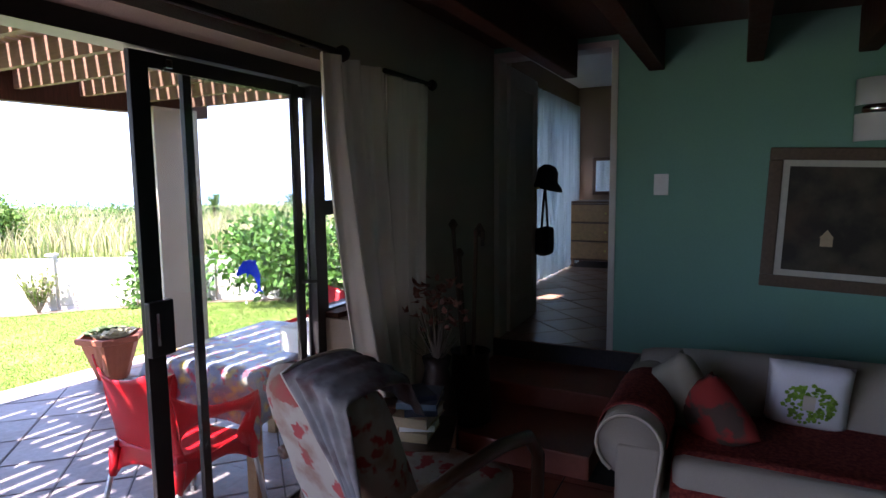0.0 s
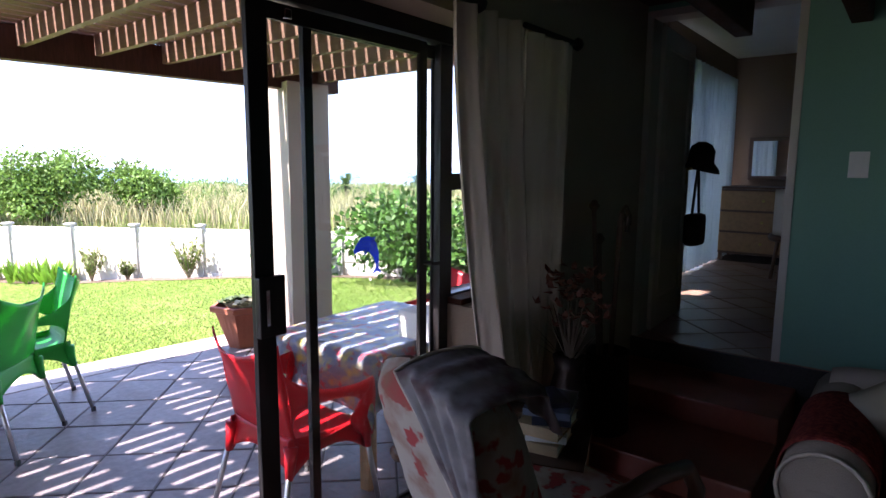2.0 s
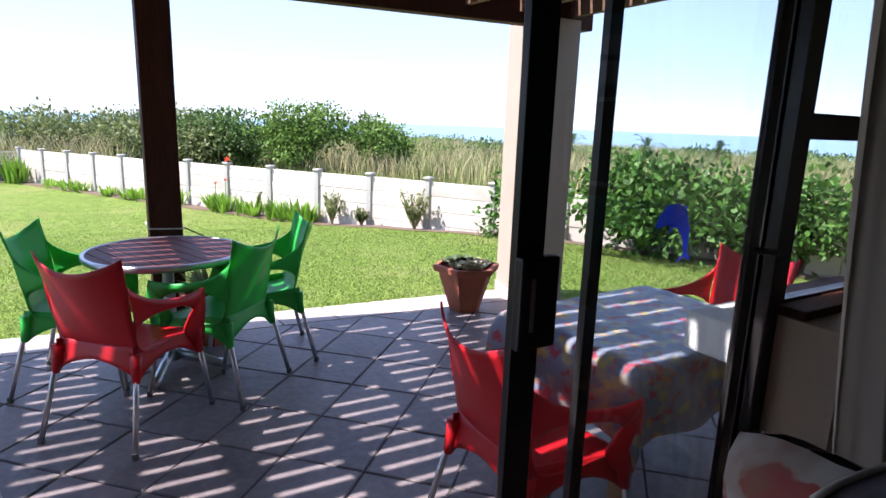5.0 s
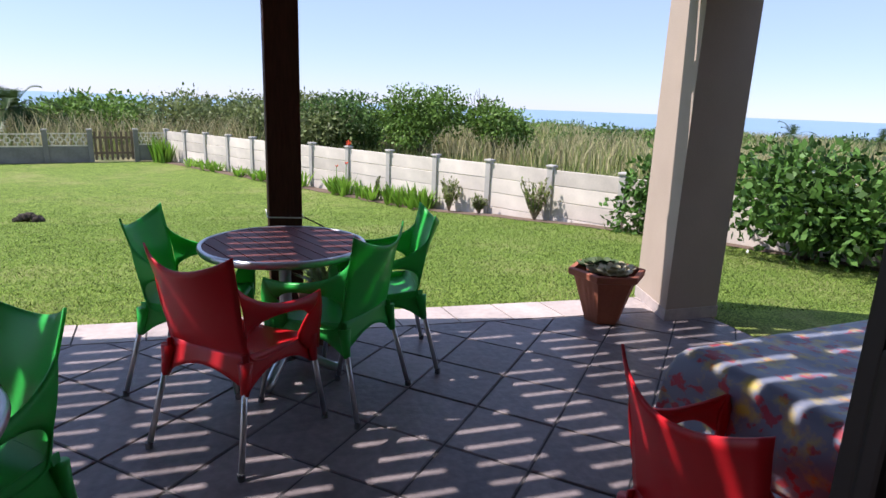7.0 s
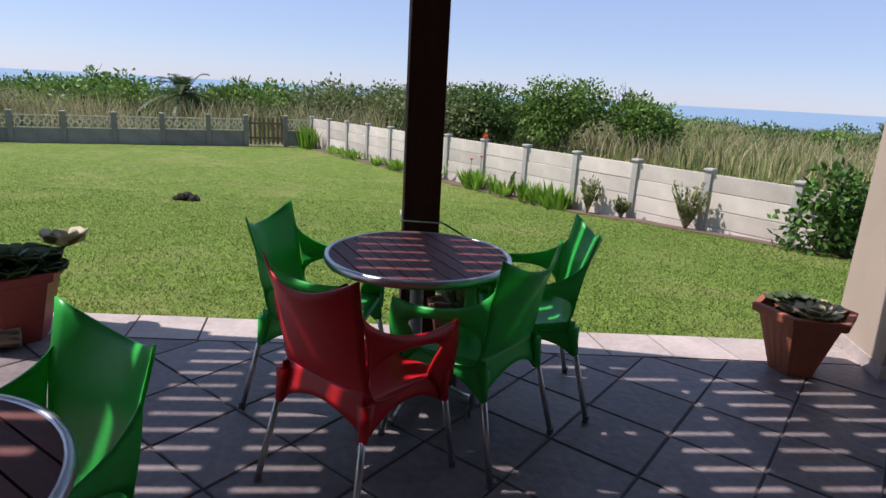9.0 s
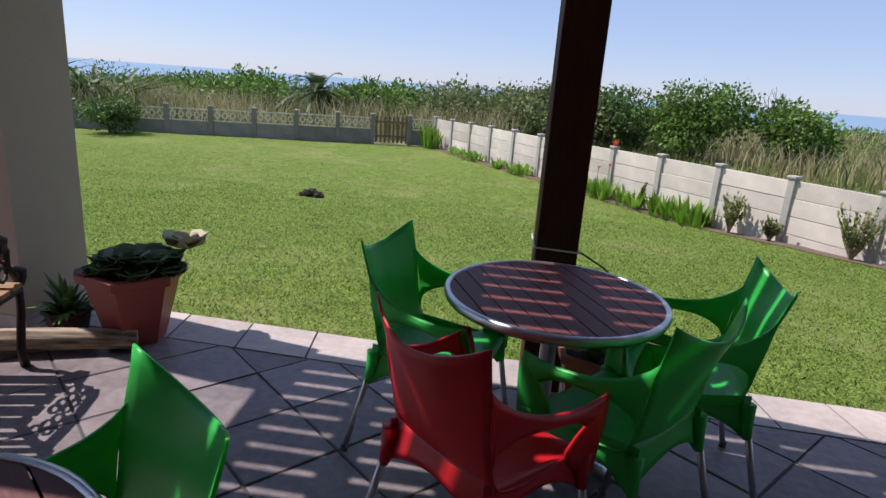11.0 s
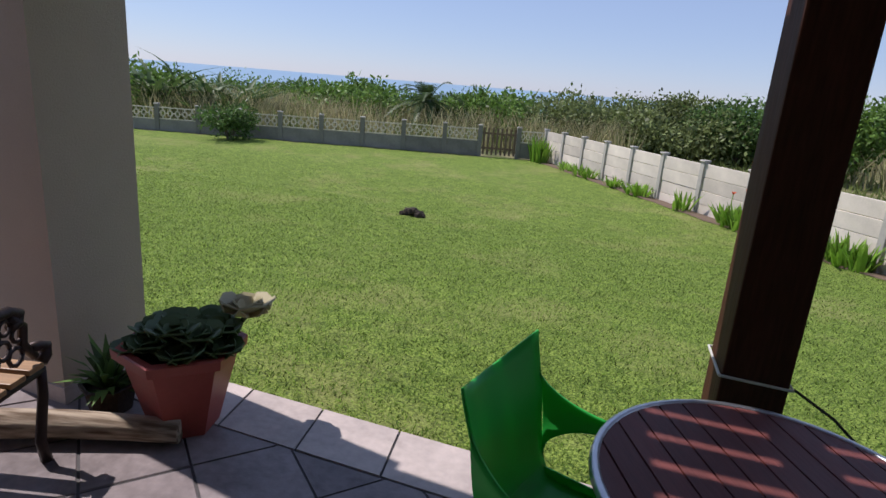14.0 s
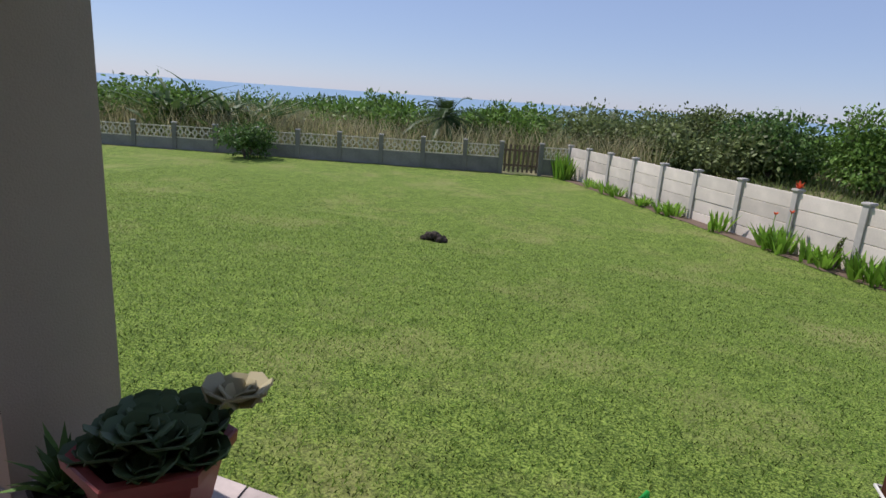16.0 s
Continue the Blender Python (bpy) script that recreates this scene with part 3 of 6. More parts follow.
def leaf(x0, x1, y, w0, w1, parent):
    bm = bmesh.new()
    box(bm, x0, x0 + w0, y - 0.011, y + 0.011, 0.135, 2.07, bevel=0.003)
    box(bm, x1 - w1, x1, y - 0.011, y + 0.011, 0.135, 2.07, bevel=0.003)
    box(bm, x0 + w0, x1 - w1, y - 0.009, y + 0.009, 2.02, 2.07)
    box(bm, x0 + w0, x1 - w1, y - 0.009, y + 0.009, 0.135, 0.22)
    p = part("leaf", bm, M_ALU, parent)
    g = part("pane", one_box(x0 + w0, x1 - w1, y - 0.003, y + 0.003, 0.22, 2.02), M_GLASS, p, "clear glass pane")
    g.visible_shadow = False
    return p


inner = leaf(-0.103, 0.705, -0.014, 0.070, 0.044, door)
outer = leaf(0.119, 0.815, 0.014, 0.036, 0.03, door)
part("lock_case", one_box(-0.108, -0.012, -0.052, -0.0255, 1.06, 1.25, bevel=0.006), M_ALU, inner, "dark lock case with grip")
part("keeper", one_box(-0.086, -0.074, -0.056, -0.051, 1.10, 1.21), M_CHROME, inner, "bright metal latch strip")
part("roller", one_box(0.02, 0.045, -0.045, -0.024, 2.025, 2.055, bevel=0.003), M_CHROME, inner, "small chrome catch")
part("handle", tube(bmesh.new(), [(0.685, -0.024, 1.20), (0.70, -0.06, 1.20), (0.74, -0.06, 1.195)], 0.009, 8), M_ALU, inner)
# leaping dolphin shape stuck on the glass
dol = bmesh.new()
DX, DZ, DY = 0.418, 1.246, 0.0285
spine = [(-0.085, 0.030, 0.005), (-0.066, 0.046, 0.013), (-0.035, 0.064, 0.023), (0.0, 0.064, 0.027), (0.030, 0.044, 0.023), (0.050, 0.010, 0.016), (0.058, -0.025, 0.009), (0.060, -0.050, 0.006)]
spine = [(x * 0.82, z * 0.85, w * 1.1) for x, z, w in spine]
rows_ = []
for k, (x, z, w) in enumerate(spine):
    p, q = spine[max(0, k - 1)], spine[min(len(spine) - 1, k + 1)]
    n_ = Vector((-(q[1] - p[1]), 0, q[0] - p[0])).normalized() * w
    rows_.append([dol.verts.new((DX + x + e * n_.x, DY, DZ + z + e * n_.z)) for e in (1, -1)])
for (a, b), (c, d) in zip(rows_, rows_[1:]):
    dol.faces.new((a, c, d, b))
for pts in (((0.060, -0.042), (0.090, -0.078), (0.058, -0.066)), ((0.060, -0.042), (0.058, -0.066), (0.020, -0.082)), ((0.012, 0.088), (0.050, 0.090), (0.040, 0.058)), ((-0.020, 0.044), (-0.022, 0.008), (0.004, 0.040))):
    dol.faces.new([dol.verts.new((DX + x * 0.82, DY + 0.0003, DZ + z * 0.85)) for x, z in pts])
part("dolphin_sticker", dol, M_BLUE, outer, "blue leaping dolphin sticker")

win = thing("side_window", pose(0, DOOR_Y, 0), "narrow dark-framed window beside the sliding door", "window")
wf = bmesh.new()
for x0, x1, z0, z1 in ((OX1, 0.965, 1.0, HEAD), (1.46, 1.50, 1.0, HEAD), (0.965, 1.46, 1.0, 1.04), (0.965, 1.46, HEAD - 0.04, HEAD), (0.965, 1.46, 1.49, 1.56)):
    box(wf, x0, x1, -0.02, 0.02, z0, z1)
part("window_frame", wf, M_ALU, win)
for z0, z1 in ((1.04, 1.49), (1.56, HEAD - 0.04)):
    g = part("pane", one_box(0.965, 1.46, -0.003, 0.003, z0, z1), M_GLASS, win)
    g.visible_shadow = False
part("window_sill", one_box(OX1 + 0.002, 1.498, -0.10, 0.098, 1.003, 1.03, bevel=0.004), M_DARKWOOD, win, "dark sill board")

# window of the raised room, behind its curtains
win2 = thing("upper_window", pose(0, 0, 0), "wide window behind pale curtains in the raised room", "window")
wf = bmesh.new()
for x0, x1, z0, z1 in ((4.3, 4.36, LANDING, 2.62), (6.84, 6.9, LANDING, 2.62), (4.36, 6.84, LANDING, LANDING + 0.05), (4.36, 6.84, 2.57, 2.62), (5.57, 5.63, LANDING + 0.05, 2.57)):
    box(wf, x0, x1, 0.46, 0.52, z0, z1)
part("window_frame", wf, M_ALU, win2)
for x0, x1 in ((4.36, 5.57), (5.63, 6.84)):
    g = part("pane", one_box(x0, x1, 0.487, 0.493, LANDING + 0.05, 2.57), M_GLASS, win2)
    g.visible_shadow = False


# ---- patio furniture ----
def spline(pts, t):
    """A smooth curve through points at even steps."""
    k = min(int(t * (len(pts) - 1)), len(pts) - 2)
    u = t * (len(pts) - 1) - k
    p = [Vector(pts[max(0, min(len(pts) - 1, k + d))]) for d in (-1, 0, 1, 2)]
    return 0.5 * ((2 * p[1]) + (p[2] - p[0]) * u + (2 * p[0] - 5 * p[1] + 4 * p[2] - p[3]) * u * u + (3 * p[1] - p[0] - 3 * p[2] + p[3]) * u ** 3)


def cafe_chair(colour, mat, label):
    root = thing("patio_chair", pose(0, 0, 0), label, "chair", "moulded patio chairs")
    profile = [(0.215, 0.425), (0.19, 0.445), (0.08, 0.44), (-0.06, 0.43), (-0.15, 0.445), (-0.195, 0.50), (-0.228, 0.59), (-0.262, 0.70), (-0.315, 0.825)]
    half = [0.215, 0.228, 0.228, 0.222, 0.214, 0.207, 0.205, 0.212, 0.228]

    def shell(u, v):
        y, z = spline([(a, b, 0) for a, b in profile], v)[:2]
        h = spline([(a, 0, 0) for a in half], v)[0]
        s = 2 * u - 1
        up = max(0.0, v - 0.5) * 2
        return (s * h, y + up * 0.06 * s * s, z - (1 - up) * 0.018 * (1 - s * s) + up ** 3 * 0.072 * (abs(s) ** 2.0))

    part("shell", sheet(bmesh.new(), shell, 16, 30, 0.008), mat, root, smooth=True)

    def rear(u, v):
        s = 2 * u - 1
        drop = 0.045 + 0.085 * abs(s) ** 1.8
        return (s * (0.208 + 0.012 * v), -0.188 - 0.022 * v + 0.014 * s * s, 0.485 - (drop + 0.03) * v)

    part("rear_apron", sheet(bmesh.new(), rear, 14, 4, 0.008), mat, root, smooth=True)
    for sx in (1, -1):
        top = [(0.213, -0.225, 0.775), (0.224, -0.190, 0.735), (0.243, -0.12, 0.692), (0.262, -0.02, 0.664), (0.280, 0.10, 0.655), (0.288, 0.205, 0.662)]
        low = [(0.203, -0.175, 0.505), (0.207, -0.165, 0.565), (0.232, -0.10, 0.603), (0.258, -0.01, 0.612), (0.272, 0.085, 0.600), (0.262, 0.150, 0.560)]

        def arm(u, v, sx=sx):
            a, b = spline(top, u), spline(low, u)
            p = a.lerp(b, v)
            return (sx * (p.x + 0.014 * math.sin(math.pi * v)), p.y, p.z)

        part("armrest", sheet(bmesh.new(), arm, 24, 6, 0.009), mat, root, smooth=True)
        a0 = [(0.288, 0.205, 0.662), (0.280, 0.226, 0.575), (0.268, 0.228, 0.47), (0.262, 0.226, 0.375)]
        a1 = [(0.262, 0.150, 0.560), (0.243, 0.130, 0.510), (0.230, 0.115, 0.455), (0.228, 0.165, 0.385)]

        def strut(u, v, sx=sx):
            p = spline(a0, u).lerp(spline(a1, u), v)
            return (sx * (p.x + 0.010 * math.sin(math.pi * v)), p.y, p.z)

        part("arm_support", sheet(bmesh.new(), strut, 12, 5, 0.011), mat, root, smooth=True)

        def skirt(u, v, sx=sx):
            y = 0.20 - 0.40 * u
            drop = 0.045 + 0.085 * abs(2 * u - 1) ** 2.2
            return (sx * (0.222 + 0.012 * v - 0.02 * u), y, 0.440 - drop * v + 0.04 * u * (1 - v))

        part("side_skirt", sheet(bmesh.new(), skirt, 14, 4, 0.008), mat, root, smooth=True)
        for a, b in (((0.238, 0.195, 0.42), (0.262, 0.265, 0.0)), ((0.205, -0.190, 0.42), (0.250, -0.290, 0.0))):
            part("socket", tube(bmesh.new(), [(sx * a[0], a[1], a[2] + 0.03), (sx * (a[0] * 0.92 + b[0] * 0.08), a[1] * 0.92 + b[1] * 0.08, 0.38), (sx * (a[0] * 0.8 + b[0] * 0.2), a[1] * 0.8 + b[1] * 0.2, 0.318)], 0.030, 12, 0.016), mat, root, smooth=True)
            lg = part("leg", tube(bmesh.new(), [(sx * a[0], a[1], a[2]), (sx * b[0], b[1], 0.006)], 0.0125, 10), M_STEEL, root, "brushed aluminium tube leg", smooth=True)
            part("foot", tube(bmesh.new(), [(sx * (b[0] - 0.002), b[1], 0.03), (sx * b[0], b[1] + 0.001, 0.0)], 0.015, 10), M_RUBBER, lg, "grey plastic foot")
    return root


def stand(x, y, az):
    """The pose of a thing that faces the direction az, in degrees from the x axis."""
    return pose(x, y, 0, 0, 0, az - 90)


green_chair = cafe_chair("green", M_GREENP, "bright green moulded plastic armchair with aluminium legs at the round table")
green_chair.matrix_basis = stand(*CHAIRS["g1"])
copy_thing(green_chair, stand(*CHAIRS["g2"]))
copy_thing(green_chair, stand(*CHAIRS["g3"]))
tagged(copy_thing(green_chair, stand(*CHAIRS["g4"])), "bright green moulded plastic armchair at the second round table")
red_chair = cafe_chair("red", M_REDP, "red moulded plastic armchair with aluminium legs at the round table")
red_chair.matrix_basis = stand(*CHAIRS["r1"])
tagged(copy_thing(red_chair, stand(*CHAIRS["r2"])), "red moulded plastic armchair beside the cloth-covered table")
tagged(copy_thing(red_chair, stand(*CHAIRS["r3"])), "red moulded plastic armchair past the cloth-covered table")


def round_table(x, y, turn, r=0.432):
    root = thing("round_table", pose(x, y, 0, 0, 0, turn), "round slatted dark timber table with a metal rim", "table", "round patio tables")
    z = 0.725
    w = 2 * r / 11
    for k in range(11):
        x0 = -r + w * k + 0.003
        x1 = x0 + w - 0.006
        poly = []
        rr = r - 0.018
        xs = [max(-rr, min(rr, x0 + (x1 - x0) * i / 4)) for i in range(5)]
        poly = [(a, -math.sqrt(max(1e-6, rr * rr - a * a))) for a in xs] + [(a, math.sqrt(max(1e-6, rr * rr - a * a))) for a in reversed(xs)]
        if abs(xs[0] - xs[-1]) > 0.005:
            part("slat", prism(bmesh.new(), poly, z - 0.018, z), M_TABLEWOOD, root)
    bm = bmesh.new()
    prof = [(r - 0.02, z - 0.030), (r - 0.004, z - 0.032), (r + 0.004, z - 0.016), (r, z + 0.002), (r - 0.012, z + 0.005), (r - 0.02, z + 0.001)]
    seg = 56
    rings = [[bm.verts.new((a * math.cos(2 * math.pi * k / seg), a * math.sin(2 * math.pi * k / seg), h)) for k in range(seg)] for a, h in prof]
    for i in range(len(prof)):
        a, b = rings[i], rings[(i + 1) % len(prof)]
        for k in range(seg):
            bm.faces.new((a[k], a[(k + 1) % seg], b[(k + 1) % seg], b[k]))
    part("rim", bm, M_STEEL, root, "dull metal edge band", smooth=True)
    part("backing", lathe(bmesh.new(), [(r - 0.03, z - 0.034), (r - 0.03, z - 0.020)], 40), M_DARKWOOD, root)
    part("column", lathe(bmesh.new(), [(0.05, 0.06), (0.034, 0.10), (0.032, 0.66), (0.06, 0.69)], 20), M_STEEL, root, "brushed metal column", smooth=True)
    for k in range(4):
        a = math.radians(45 + 90 * k)
        d = Vector((math.cos(a), math.sin(a), 0))
        part("foot", tube(bmesh.new(), [d * 0.02 + Vector((0, 0, 0.10)), d * 0.14 + Vector((0, 0, 0.075)), d * 0.25 + Vector((0, 0, 0.035)), d * 0.31 + Vector((0, 0, 0.028))], 0.030, 10, 0.026), M_STEEL, root, smooth=True)
    return root


round_table(-0.378, 2.895, 20)
round_table(-1.58, 1.19, 50)

# table under a flowered cloth
ct = thing("rectangular_table", pose(*CLOTH), "plain wooden table under a flowered oilcloth", "table")
CW, CD = 0.90, 0.68
part("tabletop", one_box(-CW / 2 + 0.02, CW / 2 - 0.02, -CD / 2 + 0.02, CD / 2 - 0.02, 0.69, 0.718), M_BENCHWOOD, ct)
for sx in (-1, 1):
    for sy in (-1, 1):
        part("leg", one_box(sx * 0.36 - 0.03, sx * 0.36 + 0.03, sy * 0.24 - 0.03, sy * 0.24 + 0.03, 0, 0.69, bevel=0.004), M_BENCHWOOD, ct)


def cloth(u, v):
    x, y = (2 * u - 1) * (CW / 2 + 0.27), (2 * v - 1) * (CD / 2 + 0.27)
    ex, ey = max(0, abs(x) - CW / 2), max(0, abs(y) - CD / 2)
    over = math.hypot(ex, ey) if ex and ey else ex + ey
    wave = 0.018 * math.sin(17 * x + 13 * y) * min(1, over / 0.1)
    sx, sy = math.copysign(min(abs(x), CW / 2) + 0.012 + min(ex, 0.02) + (wave if ex else 0) + 0.10 * ex, x), math.copysign(min(abs(y), CD / 2) + 0.012 + min(ey, 0.02) + (wave if ey else 0) + 0.10 * ey, y)
    wr = 0.006 * noise.noise(Vector((x * 7, y * 7, 1))) + 0.003 * noise.noise(Vector((x * 18, y * 18, 5)))
    return (sx, sy, 0.729 + wr * (0 if over else 1) - over * 0.96)


tc = part("tablecloth", sheet(bmesh.new(), cloth, 72, 60, 0.0015), M_TABLECLOTH, smooth=True)
tc.matrix_basis = pose(*CLOTH)
tagged(tc, "creased flowered oilcloth hanging over the table", "tablecloth")


# ---- pots and plants ----
def leaf_mesh(name, mat, parent, base, tips, widths, bend=0.0, label=""):
    """Strap leaves from base points to tips, folded along the middle."""
    V, Fc = [], []
    for b, t, w in zip(base, tips, widths):
        b, t = Vector(b), Vector(t)
        d = t - b
        side = d.cross(Vector((0, 0, 1)))
        side = side.normalized() if side.length > 1e-4 else Vector((1, 0, 0))
        m = b + d * 0.5 + Vector((0, 0, bend * d.length))
        k = len(V)
        V += [b - side * w * 0.35, b + side * w * 0.35, m + side * w * 0.5, m - side * w * 0.5, t]
        Fc += [(k, k + 1, k + 2, k + 3), (k + 3, k + 2, k + 4)]
    return raw(name, V, Fc, mat, parent, label)


def pot(name, m, r0, r1, h, mat, label, sides=6, ribs=0, rim=0.03):
    root = thing(name, m, label, "plant pot")
    bm = bmesh.new()
    seg = sides * 8

    def rad(k):
        a = (k % 8) / 8 - 0.5
        base = math.cos(math.pi / sides) / math.cos(a * 2 * math.pi / sides)
        return base
    prof = [(r0, 0.0, 1), (r0 + (r1 - r0) * 0.80, h * 0.84, 1), (r1 * 0.99, h * 0.86, 0), (r1 * 1.06, h * 0.88, 0), (r1 * 1.08, h * 0.985, 0), (r1 * 1.05, h, 0), (r1 * 0.92, h, 0), (r1 * 0.84, h * 0.86, 0), (r1 * 0.80, h * 0.82, 0)]
    rings = []
    for r, z, rib in prof:
        rings.append([bm.verts.new(((r * rad(k) * (1 + (0.012 if rib and ribs and k % 2 else 0))) * math.cos(2 * math.pi * (k - 4) / seg), (r * rad(k) * (1 + (0.012 if rib and ribs and k % 2 else 0))) * math.sin(2 * math.pi * (k - 4) / seg), z)) for k in range(seg)])
    for a, b in zip(rings, rings[1:]):
        for k in range(seg):
            bm.faces.new((a[k], a[(k + 1) % seg], b[(k + 1) % seg], b[k]))
    bm.faces.new(rings[0][::-1])
    part("pot_body", bm, mat, root)
    part("soil", lathe(bmesh.new(), [(r1 * 0.70, h * 0.70), (r1 * 0.76, h * 0.82), (r1 * 0.4, h * 0.85), (0.01, h * 0.86)], 24), M_SOIL, root)
    return root


def rosette(parent, mat, c, r, n, name="fleshy_leaf", lift=0.35, label="", wide=0.36):
    rnd = random.Random(int(c[0] * 1000 + c[1] * 77) + n)
    for ring in range(3):
        k0 = n - ring * 2
        for k in range(k0):
            a = 2 * math.pi * (k + ring * 0.5) / k0 + rnd.uniform(-0.1, 0.1)
            up = lift + 0.5 * ring
            L = r * (1 - 0.22 * ring) * rnd.uniform(0.85, 1.1)
            d = Vector((math.cos(a), math.sin(a), up)).normalized()
            s = Vector((-math.sin(a), math.cos(a), 0))
            nrm = d.cross(s).normalized()
            w = L * wide
            base = Vector(c)
            p = [base - s * w * 0.3, base + s * w * 0.3, base + d * L * 0.55 + s * w - nrm * 0.1 * L, base + d * L * 0.9 + s * w * 0.75, base + d * L * 1.02, base + d * L * 0.9 - s * w * 0.75, base + d * L * 0.55 - s * w - nrm * 0.1 * L]
            q = [x + nrm * 0.06 * L for x in p]
            Fc = [tuple(range(7)), tuple(7 + j for j in reversed(range(7)))]
            Fc += [(j, (j + 1) % 7, 7 + (j + 1) % 7, 7 + j) for j in range(7)]
            raw(name, p + q, Fc, mat, parent, label)


terracotta = pot("terracotta_pot", pose(1.86, 3.14, 0, 0, 0, 12), 0.125, 0.258, 0.385, M_TERRA, "ribbed terracotta pot with low trailing succulents on the patio edge", 6, 1)
for k in range(9):
    a = k * 2.4
    rosette(terracotta, M_SUCCPINK if k % 3 else M_SUCC, (0.13 * math.cos(a) * (0.4 + 0.09 * k), 0.13 * math.sin(a) * (0.4 + 0.09 * k), 0.365), 0.085 + 0.014 * (k % 4), 8)
redpot = pot("red_planter", pose(-2.54, 3.58, 0, 0, 0, 10), 0.145, 0.258, 0.41, M_REDPOT, "red painted planter overflowing with fleshy green succulents", 6, 0)
for k in range(15):
    a = k * 2.4
    rr = 0.215 * math.sqrt(k / 15)
    rosette(redpot, M_SUCC, (rr * math.cos(a), rr * math.sin(a), 0.355 + 0.085 * (1 - k / 15) + 0.014 * (k % 3)), 0.098 + 0.012 * (k % 3), 6, wide=0.52, lift=0.55)
part("stalk", tube(bmesh.new(), [(0.10, 0.10, 0.34), (0.18, 0.15, 0.43), (0.225, 0.18, 0.49)], 0.012, 8), M_SUCC, redpot)
rosette(redpot, M_SUCCPINK, (0.225, 0.18, 0.475), 0.15, 6, lift=0.75, wide=0.5, label="pale pinkish leaf at the end of a stalk")
under = pot("terracotta_pot", pose(-0.10, 3.27, 0, 0, 0, 0), 0.13, 0.19, 0.34, M_TERRA, "terracotta pot with variegated leaves under the round table", 6, 0)
rl = random.Random(5)
leaf_mesh("leaves", M_REEDGREEN, under, [(0, 0, 0.28)] * 60, [(rl.uniform(-0.22, 0.22), rl.uniform(-0.22, 0.22), rl.uniform(0.38, 0.55)) for _ in range(60)], [0.03] * 60, 0.12)

# ---- bench and driftwood ----
bench = thing("garden_bench", pose(*BENCH), "garden bench with varnished slats and ornate cast-iron ends", "bench")
for k in range(5):
    y = 0.20 - 0.095 * k
    part("seat_slat", one_box(-1.25, 0.0, y - 0.038, y + 0.038, 0.405 - 0.006 * k, 0.428 - 0.006 * k, bevel=0.004), M_BENCHWOOD, bench)
for k in range(5):
    part("back_slat", one_box(-1.25, 0.0, -0.245 - 0.028 * k, -0.222 - 0.028 * k, 0.47 + 0.085 * k, 0.53 + 0.085 * k, bevel=0.004), M_BENCHWOOD, bench)
for x in (-1.23, -0.02):
    end = bmesh.new()
    tube(end, [(x, 0.22, 0.0), (x, 0.20, 0.10), (x, 0.24, 0.28), (x, 0.245, 0.40)], 0.022, 8, 0.018)
    tube(end, [(x, -0.30, 0.0), (x, -0.22, 0.12), (x, -0.20, 0.30), (x, -0.21, 0.42), (x, -0.30, 0.66), (x, -0.38, 0.90)], 0.022, 8, 0.020)
    tube(end, [(x, 0.245, 0.39), (x, 0.0, 0.385), (x, -0.21, 0.38)], 0.018, 8)
    tube(end, [(x, 0.25, 0.42), (x, 0.28, 0.44), (x, 0.285, 0.475), (x, 0.25, 0.49), (x, 0.20, 0.50)], 0.024, 8, 0.02)
    tube(end, [(x, -0.30, 0.66), (x, -0.15, 0.68), (x, 0.0, 0.685), (x, 0.12, 0.68), (x, 0.17, 0.655), (x, 0.16, 0.62), (x, 0.12, 0.62)], 0.024, 8, 0.020)
    tube(end, [(x, 0.22, 0.46), (x, 0.17, 0.53), (x, 0.18, 0.60), (x, 0.12, 0.66)], 0.018, 8)
    for k in range(7):
        cy, cz, rr = -0.20 + 0.055 * k, 0.455 + 0.03 * (k % 3) + 0.02 * math.sin(k), 0.035
        tube(end, [(x, cy + rr * math.cos(a * 0.785), cz + 0.05 + rr * math.sin(a * 0.785)) for a in range(9)], 0.009, 6)
        tube(end, [(x, cy + 0.02 + 0.028 * math.cos(a * 0.785), cz + 0.13 + 0.028 * math.sin(a * 0.785)) for a in range(9)], 0.008, 6)
    part("iron_end", end, M_IRON, bench, "ornate dark cast-iron end", smooth=True)
dl = bmesh.new()
tube(dl, [(0, 0, 0.075), (0.25, 0.02, 0.08), (0.55, 0.0, 0.072), (0.85, 0.03, 0.076), (1.1, 0.05, 0.07), (1.32, 0.06, 0.062)], 0.075, 14, 0.052)
for v in dl.verts:
    v.co += v.co.normalized() * 0.010 * noise.noise(v.co * 9)
log = part("driftwood_log", dl, M_LOG, smooth=True)
log.matrix_basis = pose(-3.72, 3.06, 0, 0, 0, 14)
tagged(log, "long bleached driftwood log lying by the bench", "log")
small = pot("dark_planter", pose(-2.92, 3.55, 0, 0, 0, 0), 0.09, 0.12, 0.14, M_SOIL, "small dark pot with a drooping plant beside the red planter", 6, 0)
leaf_mesh("leaves", M_LEAFDARK, small, [(0, 0, 0.1)] * 70, [(rl.uniform(-0.2, 0.2), rl.uniform(-0.2, 0.2), rl.uniform(0.1, 0.32)) for _ in range(70)], [0.035] * 70, 0.15)
# ---- boundary walls ----
WDIR = Vector((-0.515, 0.857, 0)).normalized()
WB = Vector((5.045, 9.518, 0))
SPACING = 1.417


def on_wall(k, off=0.0):
    """A point along the slab wall, k bays from its marked post; off metres to the lawn side."""
    p = WB + WDIR * SPACING * (k if k < 6 else 6 + (k - 6) * 0.915)
    return p + Vector((-0.857, -0.515, 0)) * off


